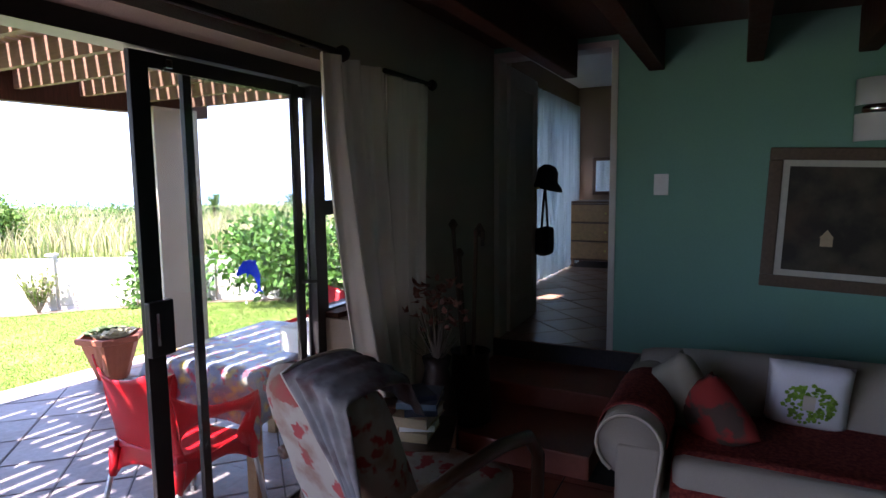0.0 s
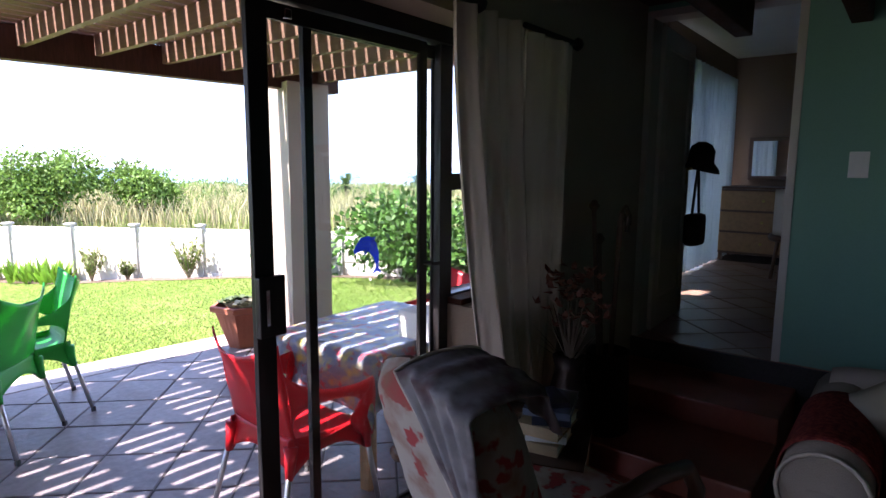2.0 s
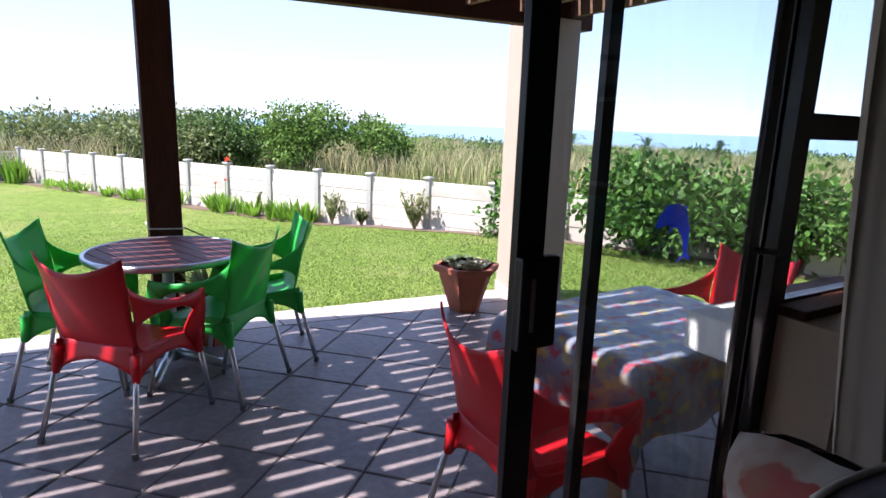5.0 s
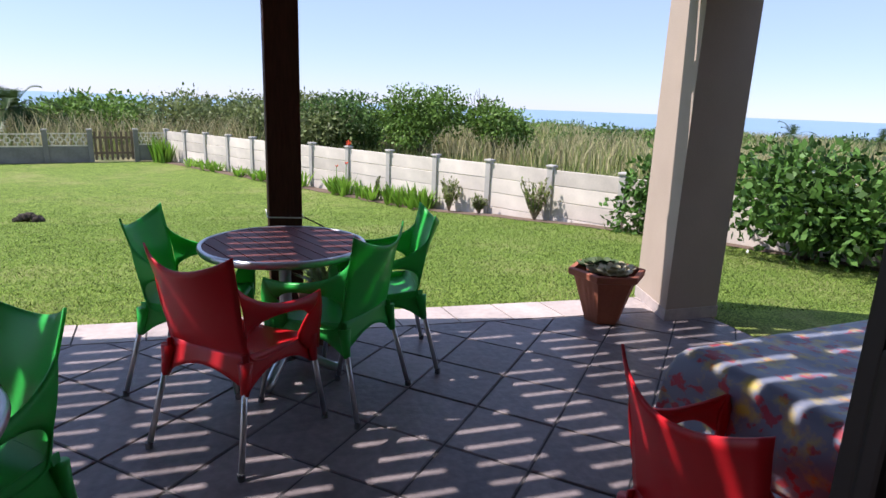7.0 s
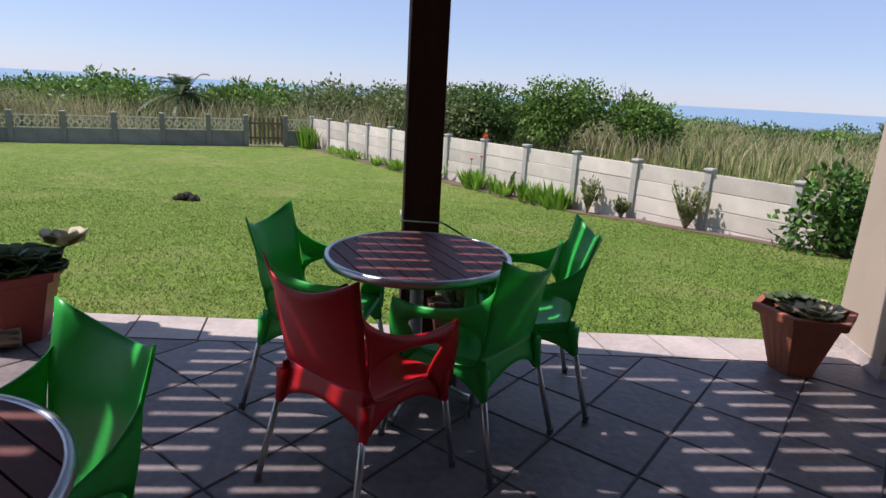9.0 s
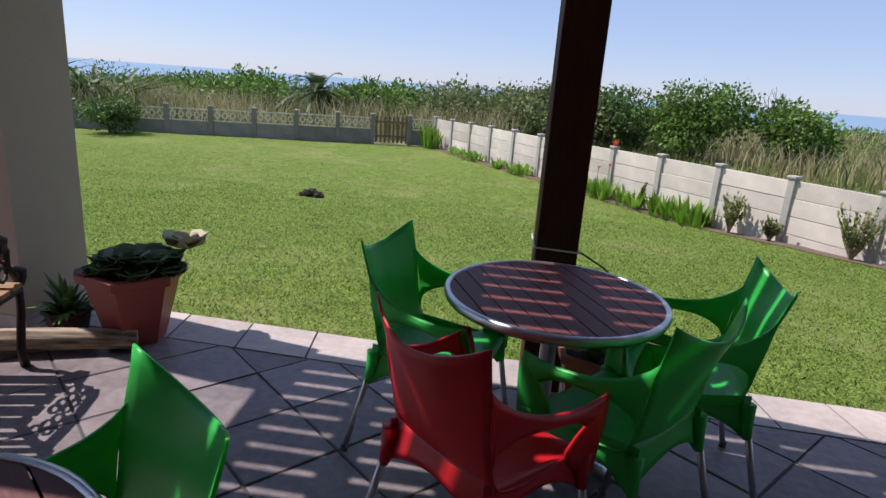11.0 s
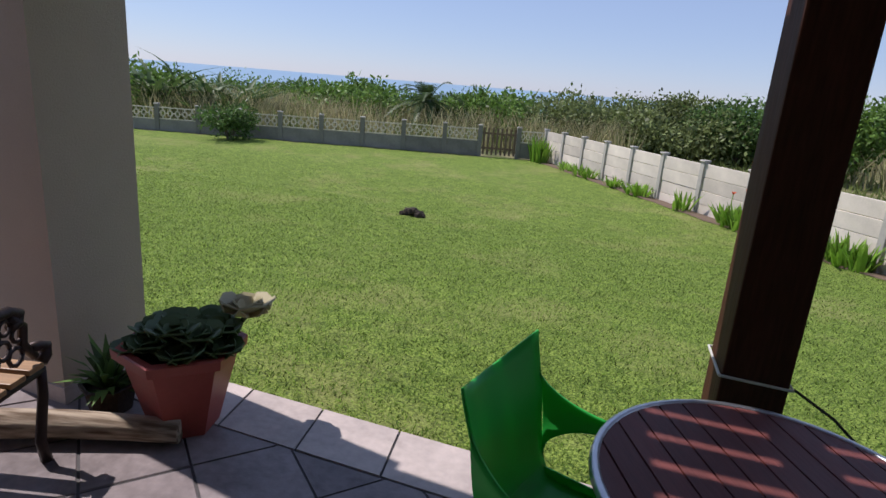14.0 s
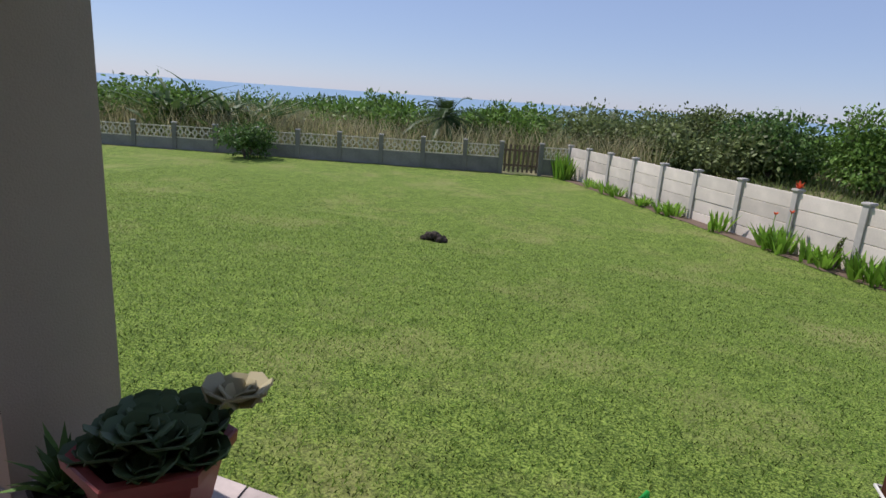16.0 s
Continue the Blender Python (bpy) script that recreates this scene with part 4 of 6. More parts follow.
slab_wall = group_of("boundary_wall", "pale weathered precast concrete slab wall along the lawn", "boundary wall")
wang = math.degrees(math.atan2(WDIR.y, WDIR.x))
WT = lambda k: 0.43 - 0.0125 * max(0, k)


def block_mesh(name, x0, x1, y0, y1, z0, z1, mat, bevel):
    bm = one_box(x0, x1, y0, y1, z0, z1, bevel=bevel)
    me = bpy.data.meshes.new(name)
    bm.to_mesh(me)
    bm.free()
    me.materials.append(mat)
    return me


def put(name, me, parent, m, label=""):
    ob = new(name, me)
    ob.parent = parent
    ob.matrix_basis = m
    return tagged(ob, label)


slab_me = block_mesh("slab", 0.0, SPACING - 0.06, -0.022, 0.022, 0.0, 0.286, M_CONC, 0.009)
wpost_me = block_mesh("post", -0.06, 0.06, -0.065, 0.065, -0.4, 1.24, M_CONCPOST, 0.01)
cap_me = block_mesh("cap", -0.085, 0.085, -0.09, 0.09, 0.0, 0.05, M_CONCPOST, 0.02)
rw = random.Random(3)
for k in range(-6, 12):
    p = on_wall(k)
    base = WT(k) - 1.24 - 0.03
    q = put("post", wpost_me, slab_wall, pose(p.x, p.y, base, 0, 0, wang))
    put("cap", cap_me, q, pose(0, 0, 1.238))
    if k < 11:
        for r in range(4):
            a = on_wall(k + 0.03 / SPACING)
            put("slab", slab_me, slab_wall, pose(a.x, a.y, base + 0.03 + 0.294 * r, rw.uniform(-1.6, 1.6), 0, wang) @ pose(0, rw.uniform(-0.007, 0.007), 0))

FD = Vector((math.cos(radians(194)), math.sin(radians(194)), 0))
F0 = on_wall(11.0)
low_fence = group_of("garden_fence", "grey precast fence with pierced ornamental panels at the far end of the lawn", "garden fence")
offs = [0.95, 2.28] + [3.5 + SPACING * i for i in range(12)]
fpost_me = block_mesh("post", -0.075, 0.075, -0.06, 0.06, -0.3, 1.02, M_FENCE, 0.01)
fbase_me = block_mesh("base_panel", 0.0, 1.0, -0.022, 0.022, 0.0, 0.52, M_FENCE, 0.004)


def ornament():
    bm = bmesh.new()
    box(bm, 0, 1, -0.02, 0.02, 0.0, 0.035)
    box(bm, 0, 1, -0.02, 0.02, 0.375, 0.41)
    for i in range(5):
        c = 0.1 + 0.2 * i
        box(bm, c - 0.017, c + 0.017, -0.018, 0.018, 0.035, 0.13)
        box(bm, c - 0.017, c + 0.017, -0.018, 0.018, 0.28, 0.375)
        box(bm, c - 0.055, c + 0.055, -0.018, 0.018, 0.115, 0.145)
        box(bm, c - 0.055, c + 0.055, -0.018, 0.018, 0.265, 0.295)
        box(bm, c - 0.067, c - 0.04, -0.018, 0.018, 0.145, 0.265)
        box(bm, c + 0.04, c + 0.067, -0.018, 0.018, 0.145, 0.265)
        box(bm, c + 0.067, c + 0.133, -0.018, 0.018, 0.19, 0.22)
    me = bpy.data.meshes.new("pierced_panel")
    bm.to_mesh(me)
    bm.free()
    me.materials.append(M_PIERCED)
    return me


orn_me = ornament()
fang = math.degrees(math.atan2(FD.y, FD.x))
prev = 0.0
for i, o in enumerate(offs):
    p = F0 + FD * o
    bz = -0.75 - 0.013 * o
    q = put("post", fpost_me, low_fence, pose(p.x, p.y, bz, 0, 0, fang))
    put("cap", cap_me, q, pose(0, 0, 1.015))
    if i != 1:
        a = F0 + FD * (prev + 0.075)
        w = o - prev - 0.15
        for me, z, nm in ((fbase_me, 0.0, "base_panel"), (orn_me, 0.53, "pierced_panel")):
            put(nm, me, low_fence, pose(a.x, a.y, bz + z, 0, 0, fang) @ Matrix.Diagonal((w, 1, 1, 1)))
    prev = o
gate = thing("picket_gate", pose(*(F0 + FD * 0.95), 0, 0, fang) @ pose(0, 0, -0.78), "weathered wooden picket gate in the far fence", "gate")
for k in range(8):
    x = 0.12 + 0.153 * k
    bm = bmesh.new()
    prism(bm, [(x - 0.035, -0.012), (x + 0.035, -0.012), (x + 0.035, 0.012), (x - 0.035, 0.012)], 0.06, 0.98)
    part("picket", bm, M_GATE, gate)
for z in (0.25, 0.75):
    part("rail", one_box(0.08, 1.25, -0.04, -0.014, z, z + 0.07), M_GATE, gate)

# flower bed along the slab wall
bed = sheet(bmesh.new(), lambda u, v: (lambda p: (p.x, p.y, lawn_height(p.x, p.y) + 0.012 + 0.02 * math.sin(math.pi * v) * (1 + noise.noise(p * 2))))(on_wall(-5.8 + 16.7 * u, 0.02 + (0.42 + 0.12 * noise.noise(Vector((u * 40, 0, 0)))) * v)), 90, 5)
structure("flower_bed", bed, M_BED, "bare brown soil strip along the wall", True)


# ---- foliage ----
def quick_mesh(name, V, quads, mat, parent=None, label=""):
    me = bpy.data.meshes.new(name)
    V = np.asarray(V, dtype=np.float32)
    Q = np.asarray(quads, dtype=np.int32)
    me.vertices.add(len(V))
    me.vertices.foreach_set("co", V.ravel())
    me.loops.add(Q.size)
    me.loops.foreach_set("vertex_index", Q.ravel())
    me.polygons.add(len(Q))
    me.polygons.foreach_set("loop_start", np.arange(0, Q.size, Q.shape[1], dtype=np.int32))
    me.update(calc_edges=True)
    me.validate()
    me.materials.append(mat)
    ob = new(name, me)
    if parent:
        ob.parent = parent
    return tagged(ob, label)


def leaves(centres, outward, length, width, rng, droop=0.2):
    """Leaf quads (diamonds) at the centres, facing roughly outward. Returns vertices and quads."""
    n = len(centres)
    d = outward + rng.normal(0, 0.75, (n, 3))
    d[:, 2] -= droop
    d /= np.linalg.norm(d, axis=1)[:, None]
    s = np.cross(d, rng.normal(0, 1, (n, 3)))
    s /= np.linalg.norm(s, axis=1)[:, None] + 1e-9
    L = (length * rng.uniform(0.6, 1.3, n))[:, None]
    W = (width * rng.uniform(0.6, 1.3, n))[:, None]
    V = np.empty((n, 4, 3))
    V[:, 0] = centres
    V[:, 1] = centres + d * L * 0.5 + s * W * 0.5
    V[:, 2] = centres + d * L
    V[:, 3] = centres + d * L * 0.5 - s * W * 0.5
    return V.reshape(-1, 3), np.arange(4 * n).reshape(-1, 4)


def crown_points(blobs, count, rng, hollow=0.55):
    """Points in the outer part of several uneven lumps (x, y, z, rx, rz), with outward directions."""
    w = np.array([b[3] ** 2 for b in blobs])
    pick = rng.choice(len(blobs), count, p=w / w.sum())
    B = np.array(blobs)[pick]
    d = rng.normal(0, 1, (count, 3))
    d /= np.linalg.norm(d, axis=1)[:, None]
    lump = 1 + 0.30 * np.sin(d[:, 0] * 7 + pick) * np.sin(d[:, 1] * 6 + 2 * pick) + 0.20 * np.sin(d[:, 2] * 11 + pick)
    r = (hollow + (1 - hollow) * rng.random(count) ** 0.6) * lump
    P = B[:, :3] + d * np.stack([B[:, 3] * r, B[:, 3] * r, B[:, 4] * r], 1)
    return P, d


def shrub(name, x, y, w, h, count, mat, label, seed, leaf_len=0.10, leaf_wid=0.06, base=None, lumps=9, trunk=True, depth=None, category="bush", group=""):
    """A shrub with stems and a crown of many leaves in uneven lumps."""
    rng = np.random.default_rng(seed)
    rnd = random.Random(seed)
    z0 = ground_height(x, y) if base is None else base
    root = thing(name, pose(x, y, z0), label, category, group)
    depth = depth or w
    blobs = []
    for k in range(lumps):
        a = rnd.uniform(0, 2 * math.pi)
        rr = rnd.uniform(0.05, 0.36)
        hz = rnd.uniform(0.28, 0.74)
        s = rnd.uniform(0.20, 0.34)
        blobs.append((w * rr * math.cos(a), depth * rr * math.sin(a), h * hz, w * s, h * s * 0.95))
    P, d = crown_points(blobs, count, rng)
    P[:, 2] = np.maximum(P[:, 2], 0.03)
    V, Q = leaves(P, d, leaf_len, leaf_wid, rng)
    quick_mesh("crown", V, Q, mat, root)
    if trunk:
        bm = bmesh.new()
        foot = min(0.0, ground_height(x, y) - z0) - 0.05
        for b in blobs[:7]:
            tube(bm, [(rnd.uniform(-0.05, 0.05), rnd.uniform(-0.05, 0.05), foot), (b[0] * 0.4, b[1] * 0.4, b[2] * 0.5), (b[0], b[1], b[2])], 0.025 + 0.012 * h, 6, 0.008)
        part("branchwork", bm, M_BARK, root)
    return root


# lumpy bushes just past the wall
shrub("dune_bush", 7.3, 25.0, 3.2, 3.1, 8000, M_LEAF, "dense rounded green bush past the wall", 11, 0.17, 0.10, lumps=12)
shrub("dune_bush", 10.45, 23.8, 2.9, 2.95, 7000, M_LEAF, "dense rounded green bush past the wall", 12, 0.17, 0.10, lumps=11)
shrub("dune_bush", 4.4, 27.6, 3.8, 2.7, 6500, M_LEAFDARK, "dark green dune bush past the wall", 13, 0.18, 0.10)
shrub("dune_bush", 1.9, 29.5, 4.4, 2.7, 6500, M_LEAFOLIVE, "olive-green dune bush past the wall", 14, 0.18, 0.10)
shrub("garden_hedge", 6.7, 5.55, 2.7, 1.72, 4600, M_HEDGE, "tall leafy garden bush with pale flowers against the wall", 15, 0.135, 0.085, base=-0.46, lumps=15)
shrub("garden_hedge", 8.3, 3.9, 2.5, 1.5, 3700, M_HEDGE, "tall leafy garden bush against the wall", 16, 0.135, 0.085, base=-0.50, lumps=12)
shrub("climbing_shrub", 5.98, 7.62, 1.15, 1.6, 1500, M_HEDGE, "straggling dark-leaved shrub climbing over the wall", 17, 0.12, 0.075, base=-0.76, lumps=10)
shrub("round_bush", -12.6, 18.75, 1.7, 1.15, 3500, M_LEAFDARK, "low dark round bush before the far fence", 18, 0.10, 0.06, lumps=9)
rng = np.random.default_rng(91)
hp, hd = crown_points([(6.7, 5.55, 0.1, 1.1, 0.8)], 30, rng, 0.85)
V, Q = leaves(hp, hd, 0.05, 0.05, rng)
tagged(quick_mesh("hedge_blossom", V, Q, M_WHITEFLOWER, None, "small pale blossoms on the garden bush"), category="blossom", kind="stuff")


def blades(name, pts, height, width, mat, seed, label, lean=0.35, category="grass"):
    """Tall narrow blades from points on the ground, each bending over."""
    rng = np.random.default_rng(seed)
    n = len(pts)
    a = rng.uniform(0, 2 * np.pi, n)
    H = height * rng.uniform(0.55, 1.25, n)
    ln = lean * H * rng.uniform(0.2, 1.3, n)
    s = np.stack([-np.sin(a + 1.2), np.cos(a + 1.2), np.zeros(n)], 1) * (width * rng.uniform(0.6, 1.3, n))[:, None] * 0.5
    m = pts + np.stack([np.cos(a) * ln * 0.3, np.sin(a) * ln * 0.3, H * 0.6], 1)
    t = pts + np.stack([np.cos(a) * ln, np.sin(a) * ln, H], 1)
    V = np.empty((n, 6, 3))
    V[:, 0], V[:, 1], V[:, 2], V[:, 3], V[:, 4], V[:, 5] = pts - s, pts + s, m + s * 0.8, m - s * 0.8, t + s * 0.15, t - s * 0.15
    k = np.arange(n)[:, None] * 6
    Q = np.concatenate([k + np.array([[0, 1, 2, 3]]), k + np.array([[3, 2, 4, 5]])])
    ob = quick_mesh(name, V.reshape(-1, 3), Q, mat, None, label)
    return tagged(ob, category=category, kind="stuff")


def scatter(count, inside, x0, x1, y0, y1, seed, clump=0.0):
    rng = np.random.default_rng(seed)
    out = []
    while len(out) < count:
        P = np.stack([rng.uniform(x0, x1, 20000), rng.uniform(y0, y1, 20000)], 1)
        for x, y in P:
            if not inside(x, y):
                continue
            if clump and noise.noise(Vector((x * clump, y * clump, seed))) < rng.uniform(-0.5, 0.25):
                continue
            out.append((x, y, ground_height(x, y) - 0.02))
            if len(out) >= count:
                break
    return np.array(out)


def past_far_fence(x, y):
    t = (x + 2.645) * -0.242 + (y - 22.211) * 0.970
    s = (x - 5.045) * 0.857 + (y - 9.518) * 0.515
    return t > 1.5 and s < 4


def past_slabs(x, y):
    s = (x - 5.045) * 0.857 + (y - 9.518) * 0.515
    return s > 9.0 and math.hypot(x, y) < 70


blades("tall_reeds", scatter(15000, lambda x, y: past_far_fence(x, y) and y < 30, -32, 3, 16, 31, 21, 0.35), 1.3, 0.032, M_REED, 31, "dry straw-coloured reeds past the far fence", category="reeds")
blades("tall_reeds", scatter(9000, lambda x, y: past_far_fence(x, y) and y < 32, -32, 3, 16, 33, 22, 0.35), 0.95, 0.045, M_REEDGREEN, 32, "green reeds past the far fence", category="reeds")
blades("dune_grass", scatter(15000, past_slabs, 6, 42, 4, 40, 23, 0.25), 1.02, 0.04, M_REED, 33, "pale dry dune grass past the wall", category="dune grass")
blades("dune_grass", scatter(9000, past_slabs, -2, 42, 4, 45, 24, 0.2), 0.9, 0.05, M_REEDGREEN, 34, "green dune grass past the wall", category="dune grass")
blades("rough_grass", scatter(9000, lambda x, y: 0.3 < (x - 5.045) * 0.857 + (y - 9.518) * 0.515 < 11 and (x + 2.645) * -0.242 + (y - 22.211) * 0.970 < 14, -4, 30, 0, 38, 25, 0.0), 0.32, 0.04, M_REEDGREEN, 35, "rough low grass past the wall", 0.6, category="grass")


def scrub(name, spots, per, mat, seed, label, size=0.22):
    rng = np.random.default_rng(seed)
    P, D = [], []
    for x, y, w, h in spots:
        z = ground_height(x, y)
        blobs = [(x + rng.uniform(-0.3, 0.3) * w, y + rng.uniform(-0.3, 0.3) * w, z + h * rng.uniform(0.35, 0.7), w * rng.uniform(0.25, 0.4), h * rng.uniform(0.28, 0.36)) for _ in range(5)]
        p, d = crown_points(blobs, per, rng)
        P.append(p)
        D.append(d)
    V, Q = leaves(np.concatenate(P), np.concatenate(D), size, size * 0.55, rng)
    return tagged(quick_mesh(name, V, Q, mat, None, label), category="scrub", kind="stuff")


def from_view(az, d):
    return (-0.8 + d * math.cos(radians(az)), 0.8 + d * math.sin(radians(az)))


rs = random.Random(41)
spots_a, spots_b, spots_c = [], [], []
for k in range(170):
    az, d = rs.uniform(18, 158), rs.uniform(33, 56)
    x, y = from_view(az, d)
    tall = 1.0 + 0.9 * max(0.0, noise.noise(Vector((az * 0.11, d * 0.05, 7))) + 0.35)
    spots_a.append((x, y, rs.uniform(2.2, 4.2), tall * rs.uniform(0.8, 1.4) * (0.65 if az < 68 else 1.0)))
for k in range(100):
    az, d = rs.uniform(18, 158), rs.uniform(34, 60)
    x, y = from_view(az, d)
    tall = 1.0 + 0.9 * max(0.0, noise.noise(Vector((az * 0.11, d * 0.05, 9))) + 0.35)
    spots_b.append((x, y, rs.uniform(2.0, 4.0), tall * rs.uniform(0.8, 1.4) * (0.65 if az < 68 else 1.0)))
# the taller clumps that stand out against the sea
for lo, hi, h, count in ((108.5, 117, 2.25, 16), (96, 104.5, 2.2, 14), (129, 150, 2.3, 22), (76, 80, 2.0, 6)):
    for k in range(count):
        x, y = from_view(rs.uniform(lo, hi), rs.uniform(27, 33))
        spots_b.append((x, y, rs.uniform(1.5, 2.6), h * rs.uniform(0.8, 1.08)))
for k in range(46):
    x, y = from_view(rs.uniform(80, 95), rs.uniform(25.5, 32))
    spots_c.append((x, y, rs.uniform(1.8, 3.2), rs.uniform(1.5, 2.6)))
scrub("dune_scrub", spots_a, 330, M_LEAFDARK, 51, "dense dark green coastal scrub on the dunes", 0.26)
scrub("dune_scrub", spots_b, 380, M_LEAF, 52, "dense bright green coastal scrub on the dunes", 0.24)
scrub("dune_scrub", spots_c, 460, M_LEAFOLIVE, 53, "tangled olive-green creeper past the wall corner", 0.2)


def palm(x, y, h, spread, n, mat, label, seed, up=0.5, category="palm"):
    """A short palm: a trunk and arching fronds with many leaflets."""
    rnd = random.Random(seed)
    root = thing("dune_palm", pose(x, y, ground_height(x, y)), label, category, "palms on the dunes")
    part("trunk", tube(bmesh.new(), [(0, 0, -0.1), (0.05, 0, h * 0.3), (0.08, 0.03, h * 0.55)], 0.13, 8, 0.09), M_BARK, root)
    for k in range(n):
        a = 2 * math.pi * k / n + rnd.uniform(-0.25, 0.25)
        el = rnd.uniform(-0.7, 1.4)
        L = 1.2 * spread * rnd.uniform(0.75, 1.15)
        c = Vector((0.08, 0.03, h * 0.55))
        d = Vector((math.cos(a) * math.cos(el), math.sin(a) * math.cos(el), math.sin(el)))
        side = Vector((-math.sin(a), math.cos(a), 0))
        rib = [c + d * L * j / 17 + Vector((0, 0, -0.55 * L * (j / 17) ** 2)) for j in range(18)]
        V, Fc = list(rib), []
        for j in range(1, 17):
            lf = L * 0.26 * math.sin(math.pi * (0.15 + 0.8 * j / 17))
            for s in (-1, 1):
                q = lf * rnd.uniform(0.8, 1.1)
                Fc.append((j, j + 1, len(V)))
                V.append(rib[j] + side * s * q * 0.75 + d * q * 0.55 + Vector((0, 0, -0.25 * q)))
        raw("frond", V, Fc, mat, root)
    return root


for az, d, h, sp, nn, sd in ((106.2, 26.0, 2.9, 1.45, 44, 61), (92, 29, 2.5, 1.5, 20, 62), (84.5, 29, 2.5, 1.5, 20, 63), (46, 40, 2.0, 1.6, 18, 68), (39, 42, 2.0, 1.6, 18, 70), (33, 40, 2.0, 1.6, 18, 71)):
    x, y = from_view(az, d)
    palm(x, y, h, sp, nn, M_PALM, "shaggy short palm among the dune scrub", sd)


def wild_banana(x, y, h, n, seed):
    """A fan of tall paddle leaves on upright stalks."""
    rnd = random.Random(seed)
    root = thing("wild_banana", pose(x, y, ground_height(x, y)), "clump of tall ragged paddle-leaved wild banana", "wild banana", "wild bananas on the dunes")
    for k in range(n):
        a = rnd.uniform(0, 6.28)
        lean = rnd.uniform(0.08, 1.0)
        H = h * rnd.uniform(0.5, 1.05)
        d = Vector((math.cos(a) * lean, math.sin(a) * lean, 1)).normalized()
        b = Vector((rnd.uniform(-0.35, 0.35), rnd.uniform(-0.35, 0.35), 0))
        side = Vector((-math.sin(a), math.cos(a), 0))
        V, Fc = [], []
        prev = None
        for j in range(8):
            u = j / 7
            w = 0.015 if u < 0.4 else rnd.uniform(0.35, 1.0) * 0.15 * math.sin(math.pi * min(1.0, (u - 0.35) / 0.66)) + 0.012
            c = b + d * H * u + Vector((math.cos(a), math.sin(a), -0.35)) * 1.3 * max(0, u - 0.45) ** 2 * H
            V += [c - side * w + Vector((0, 0, 0.25 * w)), c, c + side * w + Vector((0, 0, 0.25 * w))]
            if j:
                i = len(V) - 6
                Fc += [(i, i + 1, i + 4, i + 3), (i + 1, i + 2, i + 5, i + 4)]
        raw("leaf", V, Fc, M_PALM, root)
    return root


for k in range(11):
    x, y = from_view(121.3 + 0.85 * k, rs.uniform(25.5, 28.5))
    wild_banana(x, y, rs.uniform(2.2, 3.3), 15, 200 + k)
for k in range(7):
    x, y = from_view(97 + 1.1 * k, rs.uniform(28, 30))
    wild_banana(x, y, rs.uniform(2.2, 2.6), 9, 230 + k)

# dead twigs above the bushes
tw = bmesh.new()
rt = random.Random(8)
for k in range(26):
    x, y = rt.uniform(6.2, 11.0), rt.uniform(24.0, 27.5)
    z = ground_height(x, y)
    p = Vector((x, y, z + 1.4))
    pts = [p]
    for j in range(4):
        p = p + Vector((rt.uniform(-0.2, 0.2), rt.uniform(-0.2, 0.2), rt.uniform(0.25, 0.42)))
        pts.append(p)
    tube(tw, pts, 0.022, 4, 0.006)
    tube(tw, [pts[2], pts[2] + Vector((rt.uniform(-0.4, 0.4), rt.uniform(-0.2, 0.2), 0.45))], 0.012, 4, 0.004)
tagged(part("dead_branches", tw, M_BARK, None, "bare grey twigs rising from the bushes"), category="branches", kind="stuff")


# plants along the wall
def lily(k, off, h, n, seed, mat=None, label="clump of bright strap-leaved lilies at the foot of the wall", flower=False):
    rnd = random.Random(seed)
    p = on_wall(k, off)
    root = thing("lily_clump", pose(p.x, p.y, lawn_height(p.x, p.y)), label, "garden plant", "plants along the wall")
    base = [(rnd.uniform(-0.16, 0.16), rnd.uniform(-0.16, 0.16), 0) for _ in range(n)]
    tips = [(b[0] * 2.2 + rnd.uniform(-0.16, 0.16), b[1] * 2.2 + rnd.uniform(-0.16, 0.16), h * rnd.uniform(0.55, 1.1)) for b in base]
    leaf_mesh("leaves", mat or M_LILY, root, base, tips, [rnd.uniform(0.05, 0.085) for _ in range(n)], 0.08)
    if flower:
        part("flower_stem", tube(bmesh.new(), [(0, 0, 0), (0.02, 0, h * 0.9), (0.03, 0, h * 1.5)], 0.008, 5), M_LILY, root)
        leaf_mesh("flower_head", M_FLOWER, root, [(0.03, 0, h * 1.48)] * 8, [(0.03 + 0.06 * math.cos(a), 0.06 * math.sin(a), h * 1.6) for a in range(8)], [0.04] * 8)
    return root


for k, h, nn, fl in ((2.05, 0.42, 34, 0), (2.25, 0.46, 36, 0), (2.5, 0.44, 34, 0), (2.75, 0.42, 30, 0), (3.2, 0.40, 26, 0), (3.45, 0.34, 20, 0), (3.85, 0.46, 28, 1), (4.1, 0.40, 26, 1), (5.1, 0.42, 16, 0), (6.2, 0.34, 26, 0), (6.5, 0.30, 22, 0), (7.2, 0.30, 20, 0), (8.2, 0.28, 22, 0), (8.6, 0.30, 22, 0), (9.3, 0.26, 14, 0)):
    lily(k, 0.30, h * 1.12, nn + 8, int(k * 100), flower=bool(fl))
lily(10.75, 0.45, 0.85, 46, 77, M_LILY, "tall clump of green reeds in the wall corner")
lily(10.55, 0.35, 0.75, 40, 78, M_LILY, "tall clump of green reeds in the wall corner")


